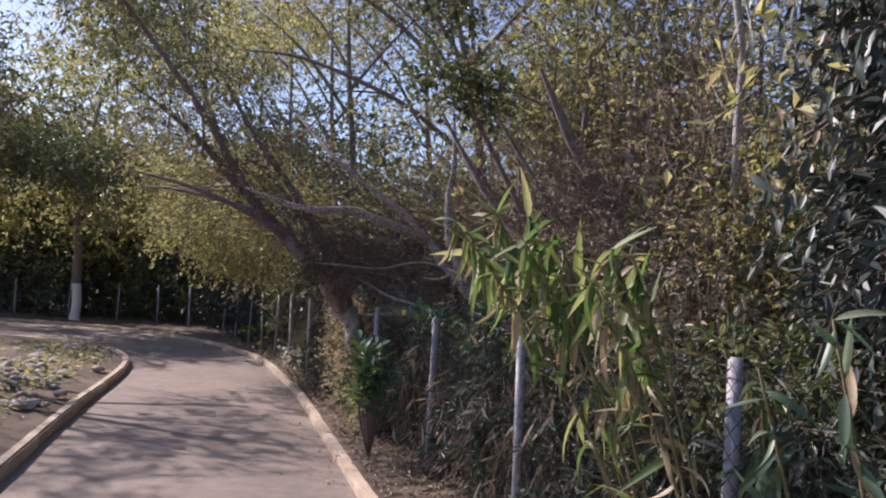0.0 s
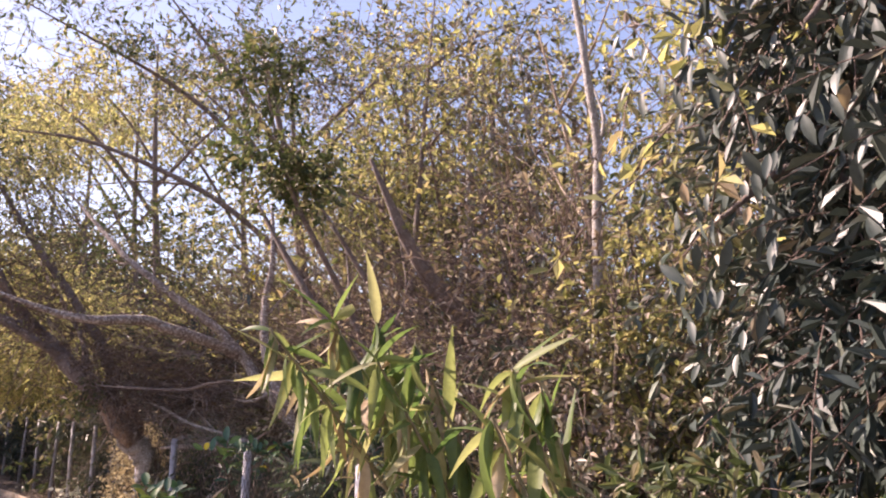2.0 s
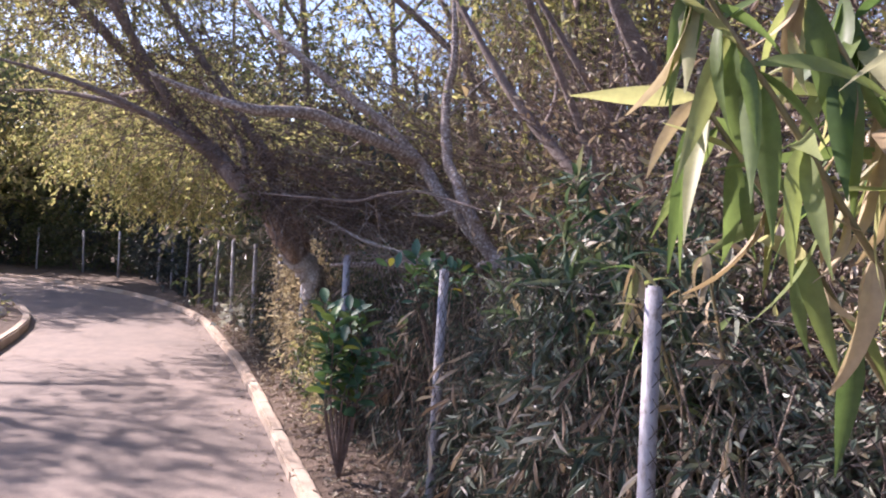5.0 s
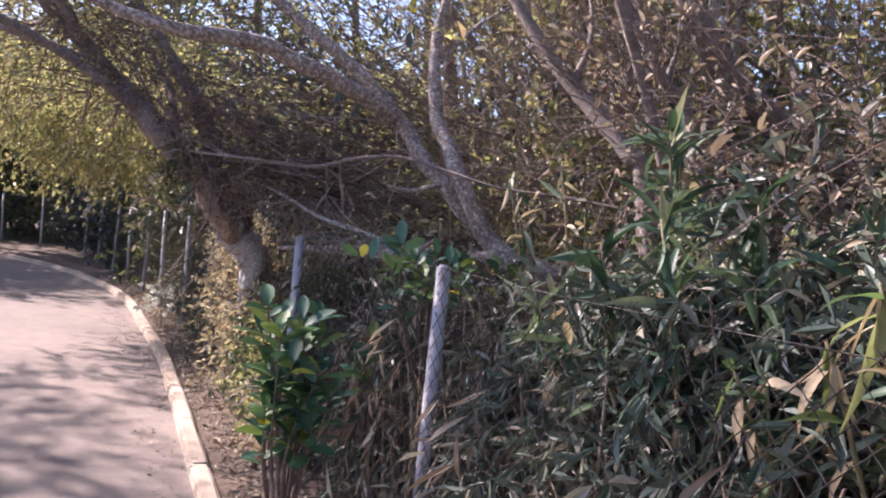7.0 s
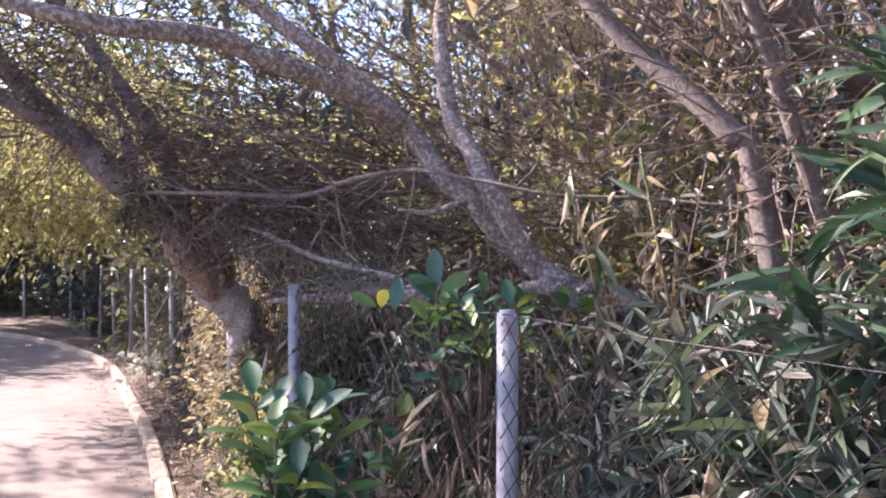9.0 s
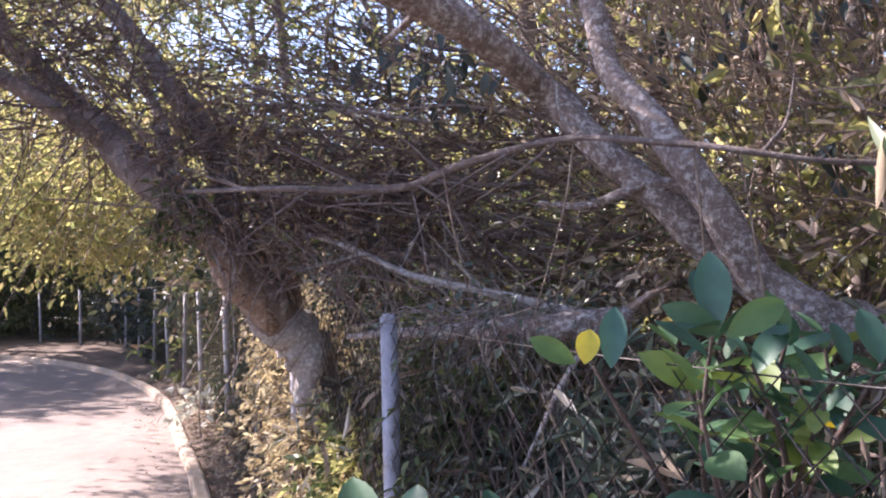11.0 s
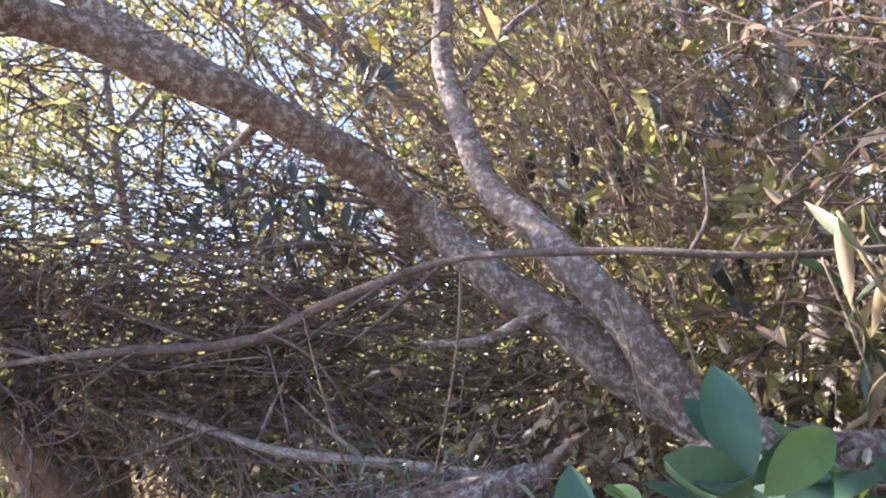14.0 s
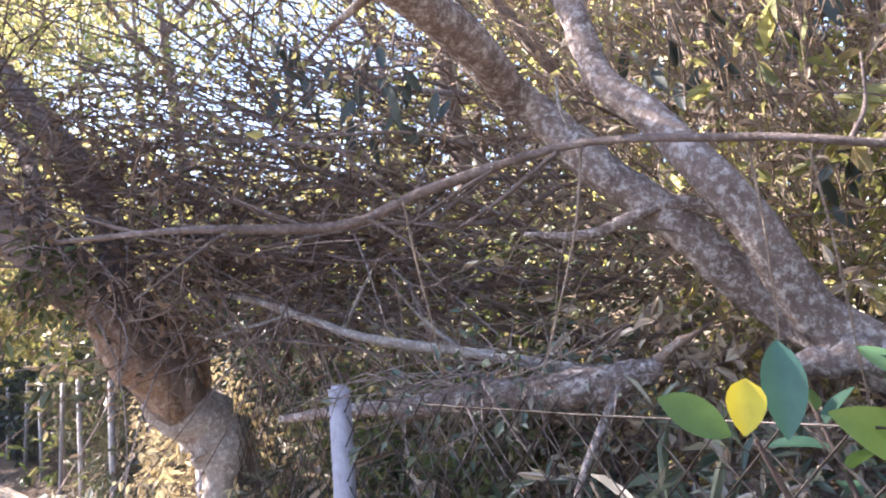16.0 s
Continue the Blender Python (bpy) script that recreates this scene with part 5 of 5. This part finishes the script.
# ---- glossy shrub growing through the fence ----
GLOSSY = [blade("leaf", LEAF_GLOSSY, ln_, wd_, 0.56, cu, 0.28, 0.0, 8, 0.12) for ln_, wd_, cu in ((0.092, 0.042, 0.3), (0.082, 0.037, 0.5), (0.098, 0.043, 0.2))]
BLUE_LEAF = blade("leaf", leaf_material("blue_green_glossy_leaf", [(0, (0.04, 0.115, 0.085)), (1, (0.055, 0.14, 0.10))], 0.45, 0.2), 0.095, 0.043, 0.56, 0.25, 0.28, 0.0, 8, 0.12)
YELLOW_LEAF = blade("leaf", leaf_material("yellowing_leaf", [(0, (0.5, 0.42, 0.02)), (1, (0.6, 0.5, 0.04))], 0.35, 0.3), 0.065, 0.045, 0.6, 0.2, 0.2, 0.0, 7, 0.3)


def glossy_shrub(base, tips, label, size=1.0, per=9):
    t_ = thing("glossy_shrub", base, label, "shrub", "glossy shrubs at the fence")
    for tip in tips:
        a, c_ = np.array(base, float), np.array(tip, float)
        path = spline([(*a, 0.008), (*(a * 0.5 + c_ * 0.5 + rng.normal(size=3) * 0.03 + np.array([0, 0, 0.05])), 0.006), (*c_, 0.003)], 6)
        branch = part("branch", limb_mesh("branch", path[::3], TWIG, 6, 0.05, 4), t_)
        d = unit(path[-1, :3] - path[-4, :3])
        for k in range(per):
            f = 1 - 0.5 * (k / per) ** 1.3
            i = f * (len(path) - 1)
            p = np.array([np.interp(i, np.arange(len(path)), path[:, q]) for q in range(3)])
            ang = k * 2.4
            out = unit(np.cross(d, np.array([math.cos(ang), math.sin(ang), 0.3])))
            way = out * (0.65 + 0.5 * (k / per)) + d * 0.4 + np.array([0, 0, 0.1])
            me = YELLOW_LEAF if k == per - 3 and rng.uniform() < 0.07 else GLOSSY[int(rng.integers(0, 3))]
            part("leaf", me, branch, m=turned(p, way, (0, 0, 1), size * rng.uniform(0.75, 1.2), rng.normal() * 0.4))
    return t_


spray = glossy_shrub((-0.02, 7.25, 0.8), [(-0.19, 7.0, 1.50), (-0.12, 7.04, 1.43), (-0.23, 6.98, 1.39), (-0.10, 7.2, 1.44), (-0.02, 7.1, 1.46), (0.05, 7.05, 1.41), (-0.1, 7.4, 1.42), (0.1, 7.2, 1.44), (-0.05, 6.95, 1.37), (0.02, 6.92, 1.43)],
             "shrub with glossy green obovate leaves, one yellowing, growing through the fence", 1.12)
part("branch", limb_mesh("branch", [(-0.02, 7.25, 0.8, 0.008), (-0.18, 7.24, 1.15, 0.006), (-0.33, 7.19, 1.405, 0.003)], TWIG, 6, 0.05, 4), spray)
for me, at_, way, size in ((GLOSSY[2], (-0.365, 7.18, 1.414), (-0.85, -0.1, 0.5), 0.95), (YELLOW_LEAF, (-0.349, 7.18, 1.412), (0.2, 0.05, 1), 0.95), (BLUE_LEAF, (-0.305, 7.17, 1.405), (0.12, 0.1, 1), 1.15), (GLOSSY[1], (-0.26, 7.16, 1.43), (0.8, -0.3, -0.4), 1.5), (BLUE_LEAF, (-0.195, 6.99, 1.478), (-0.02, 0.02, 1), 1.3), (GLOSSY[1], (-0.19, 6.985, 1.475), (-0.8, -0.2, 0.45), 1.2), (GLOSSY[1], (-0.18, 6.985, 1.47), (0.7, -0.2, 0.5), 1.3)):
    part("leaf", me, spray, m=local(spray, turned(at_, way, (-0.3, -1, 0.35), size)))
glossy_shrub((-0.6, 7.1, 0.06), [(-0.73, 6.95, 1.18), (-0.66, 6.9, 1.08), (-0.58, 6.97, 1.14), (-0.5, 7.05, 1.05), (-0.64, 7.1, 0.95), (-0.48, 6.95, 0.92), (-0.72, 7.02, 0.92), (-0.56, 7.0, 0.8), (-0.66, 7.15, 1.12), (-0.42, 7.05, 0.82), (-0.76, 7.08, 1.05), (-0.6, 6.9, 0.95), (-0.52, 7.12, 1.15), (-0.7, 6.92, 0.75), (-0.5, 6.92, 0.7)],
             "glossy dark green shrub standing on the verge before the fence", 1.45, 12)
glossy_shrub((-0.25, 7.6, 0.4), [(-0.24, 7.48, 0.95), (-0.2, 7.52, 0.88), (-0.3, 7.52, 0.84)], "small glossy shrub with yellowing tips behind the fence", 1.4, 8)
glossy_shrub((0.15, 7.3, 0.8), [(0.12, 7.35, 1.38), (0.3, 7.25, 1.42), (0.2, 7.5, 1.4), (0.4, 7.3, 1.38)], "shrub with broad green leaves beside the fallen trunk", 1.2)

# ---- dark curtain of hanging leaves ----
DARK = [blade("leaf", LEAF_DARK, ln_, wd_, 0.45, cu, 0.2, 0.0, 6) for ln_, wd_, cu in ((0.15, 0.052, 0.2), (0.13, 0.048, 0.4), (0.17, 0.056, 0.3))]
DARK_OLD = blade("leaf", LEAF_REED_DRY, 0.13, 0.05, 0.45, 0.3, 0.3, 0.03, 6)
curtain = up_tree("curtain_tree", (2.3, 3.0, 0.6), "shaded tree hung with drooping blue-green leaves", [(2.5, 3.1, 0.4, 0.09), (2.35, 3.0, 1.8, 0.07), (2.2, 2.95, 3.2, 0.05), (2.0, 2.9, 4.2, 0.02)],
                  [[(2.25, 2.95, 2.8, 0.03), (1.8, 2.8, 3.1, 0.02), (1.5, 2.7, 2.85, 0.008)], [(2.3, 3.0, 2.2, 0.03), (1.9, 3.2, 2.6, 0.02), (1.55, 3.25, 2.4, 0.008)], [(2.2, 2.95, 3.2, 0.03), (1.9, 2.3, 3.4, 0.02), (1.7, 1.9, 3.1, 0.008)]], BARK)
for k in range(300):
    z = 1.25 + 2.0 * rng.uniform() ** 0.8
    y = rng.uniform(2.15, 3.55)
    x = 1.62 + 0.25 * math.sin(y * 5) * 0.4 + 0.12 * math.sin(z * 6 + y * 3) + abs(rng.normal()) * 0.22 - 0.1 * (z > 2.2)
    way = (rng.normal() * 0.3 - 0.15, rng.normal() * 0.3 - 0.1, -1)
    me = DARK_OLD if rng.uniform() < 0.06 else DARK[k % 3]
    part("leaf", me, curtain, m=local(curtain, turned((x, y, z), way, (-1, -0.6 + rng.normal() * 0.5, rng.normal() * 0.4), rng.uniform(0.5, 0.82))))
foliage(curtain, [(2.3, 2.9, 2.0, 0.6, 0.8, 0.8), (2.3, 2.9, 3.2, 0.6, 0.9, 0.7), (2.1, 2.2, 2.4, 0.45, 0.5, 0.9), (2.3, 2.8, 1.2, 0.4, 0.5, 0.5)], 2400, 0.35, 8, 0.095, LEAF_DARK, 0.36, name="inner_foliage", oval=True, bias=(-0.2, -0.1, -0.7))

# ---- dark green clump high in the branches, flowering weed, litter, stones ----
clump = thing("leafy_creeper", (0.1, 6.5, 3.3), "dark green creeper clump hanging in the branches", "creeper")
foliage(clump, [(-0.05, 6.5, 3.5, 0.35, 0.35, 0.22), (0.25, 6.6, 3.4, 0.3, 0.3, 0.25), (-0.1, 6.7, 4.3, 0.3, 0.3, 0.25)], 240, 0.22, 9, 0.07, LEAF_MID, 0.5)
part("stem", limb_mesh("stem", [(1.3, 6.9, 0.9, 0.03), (0.7, 6.8, 2.4, 0.025), (0.15, 6.6, 3.4, 0.018), (-0.1, 6.7, 4.4, 0.008)], BARK, 7), clump)
weed = thing("flowering_weed", (-2.52, 13.2, 0.06), "pale flowering weed at the foot of the fence", "weed")
foliage(weed, [(-2.52, 13.2, 0.42, 0.14, 0.14, 0.14)], 26, 0.16, 4, 0.08, PETAL, 0.6, name="bloom")
part("stem", limb_mesh("stem", [(-2.5, 13.2, 0.05, 0.008), (-2.52, 13.2, 0.3, 0.006), (-2.52, 13.2, 0.5, 0.003)], TWIG, 5), weed)


def litter(name, label, count, place, mat, leaf=0.06):
    at, way = np.zeros((count, 3)), rng.normal(size=(count, 3)) * np.array([1, 1, 0.25])
    for k in range(count):
        at[k] = place()
    ll = leaf * rng.uniform(0.4, 1.4, count)
    tagged(new(name, leaves(name, at, way, ll, ll * 0.4, mat, fold=0.3)), label, "leaf litter", kind="stuff")


def verge_place():
    k = int(rng.integers(40, 130))
    s_ = 0.1 + rng.uniform() ** 0.8 * 2.2
    p = kerb_pts[k] + kerb_nrm[k] * s_ + rng.normal(size=2) * 0.1
    return (p[0], p[1], max(0.075, bank_height(s_)) + rng.uniform(0.0, 0.05))


def gutter_place():
    k = int(rng.integers(40, 120))
    p = kerb_pts[k] - kerb_nrm[k] * (0.07 + abs(rng.normal()) * 0.14) + rng.normal(size=2) * 0.1
    return (p[0], p[1], 0.012 + rng.uniform() * 0.01)


litter("leaf_litter", "dry brown leaves strewn over the verge and bank", 9000, verge_place, LEAF_DRY, 0.055)
def near_verge():
    k = int(rng.integers(66, 118))
    s_ = 0.08 + rng.uniform() * 0.75
    p = kerb_pts[k] + kerb_nrm[k] * s_
    return (p[0], p[1], 0.08 + rng.uniform() * 0.045)


litter("verge_litter", "crumpled dry leaves heaped beside the kerb", 5200, near_verge, LEAF_DRY, 0.045)
litter("gutter_litter", "dry leaf crumbs gathered along the kerb", 700, gutter_place, LEAF_DRY, 0.03)


def stone_mesh(k):
    bm = bmesh.new()
    bmesh.ops.create_icosphere(bm, subdivisions=2, radius=1)
    for v_ in bm.verts:
        v_.co *= 1 + 0.35 * noise.noise(v_.co * 1.3 + Vector((k * 7, 0, 0))) + 0.1 * noise.noise(v_.co * 4)
        v_.co.z *= 0.55
    me = bpy.data.meshes.new("stone")
    bm.to_mesh(me)
    bm.free()
    me.materials.append(STONE)
    return me


rubble = thing("rubble", (-6, 12, 0.2), "grey rubble stones scattered on the island", "stones")
stones = [stone_mesh(k) for k in range(5)]
inner = resample(LEFT_LINE, 0.25)
inner_n = -normals(inner)
for k in range(260):
    i = int(rng.integers(72, 118))
    s_ = 0.2 + rng.uniform() ** 0.7 * 1.9
    p = inner[i] + inner_n[i] * s_ + rng.normal(size=2) * 0.1
    part("stone", stones[k % 5], rubble, m=local(rubble, pose(p[0], p[1], 0.16 + 0.05 * min(1, s_), rng.normal() * 15, rng.normal() * 15, rng.uniform(0, 360)) @ Matrix.Scale(0.035 + 0.09 * rng.uniform() ** 2, 4)))


def island_place():
    i = int(rng.integers(60, 125))
    p = inner[i] + inner_n[i] * (0.4 + rng.uniform() * 3.2) + rng.normal(size=2) * 0.2
    return (p[0], p[1], 0.2 + rng.uniform() * 0.06)


litter("dry_grass", "thin dry yellow grass on the island", 5000, island_place, LEAF_YELLOW, 0.08)


# ---- dark drooping leaf clusters caught among the bare branches ----
for x, y, z in [(-0.15, 8.7, 2.79), (1.2, 8.9, 2.59), (0.72, 8.9, 2.5), (0.6, 8.9, 2.36), (-0.51, 9.2, 2.38), (1.62, 8.6, 2.57), (-0.76, 9.4, 2.57), (-0.39, 9.0, 2.35), (1.02, 8.6, 1.94), (0.97, 9.0, 2.55)]:
    t_ = thing("drooping_creeper", (x, y, z + 0.12), "cluster of dark drooping leaves among bare branches", "creeper", "drooping clusters")
    part("stem", limb_mesh("stem", [(x + 0.1, y + 0.1, z + 0.4, 0.004), (x + 0.03, y, z + 0.2, 0.004), (x, y, z, 0.002)], TWIG, 5), t_)
    for k in range(13):
        p = (x + rng.normal() * 0.07, y + rng.normal() * 0.07, z + 0.12 + rng.normal() * 0.07)
        part("leaf", DARK[k % 3], t_, m=local(t_, turned(p, (rng.normal() * 0.4, rng.normal() * 0.4, -1), (-1, -1 + rng.normal(), 0.2), rng.uniform(0.5, 0.95))))
sprig = thing("yellow_sprig", (-0.1, 8.9, 3.1), "thin twig with a few bright yellow leaves", "twig")
part("stem", limb_mesh("stem", [(-0.45, 8.95, 3.0, 0.003), (-0.2, 8.9, 3.13, 0.004), (0.1, 8.9, 3.4, 0.004), (0.3, 8.9, 3.9, 0.003)], TWIG, 5), sprig)
for p in [(-0.25, 8.9, 3.17), (-0.13, 8.9, 3.07), (0.03, 8.9, 3.37)]:
    for k in range(3):
        part("leaf", YELLOW_LEAF, sprig, m=local(sprig, turned(p, rng.normal(size=3) + np.array([0, 0, -0.6]), (0, -1, 0.5), rng.uniform(0.7, 1.1))))
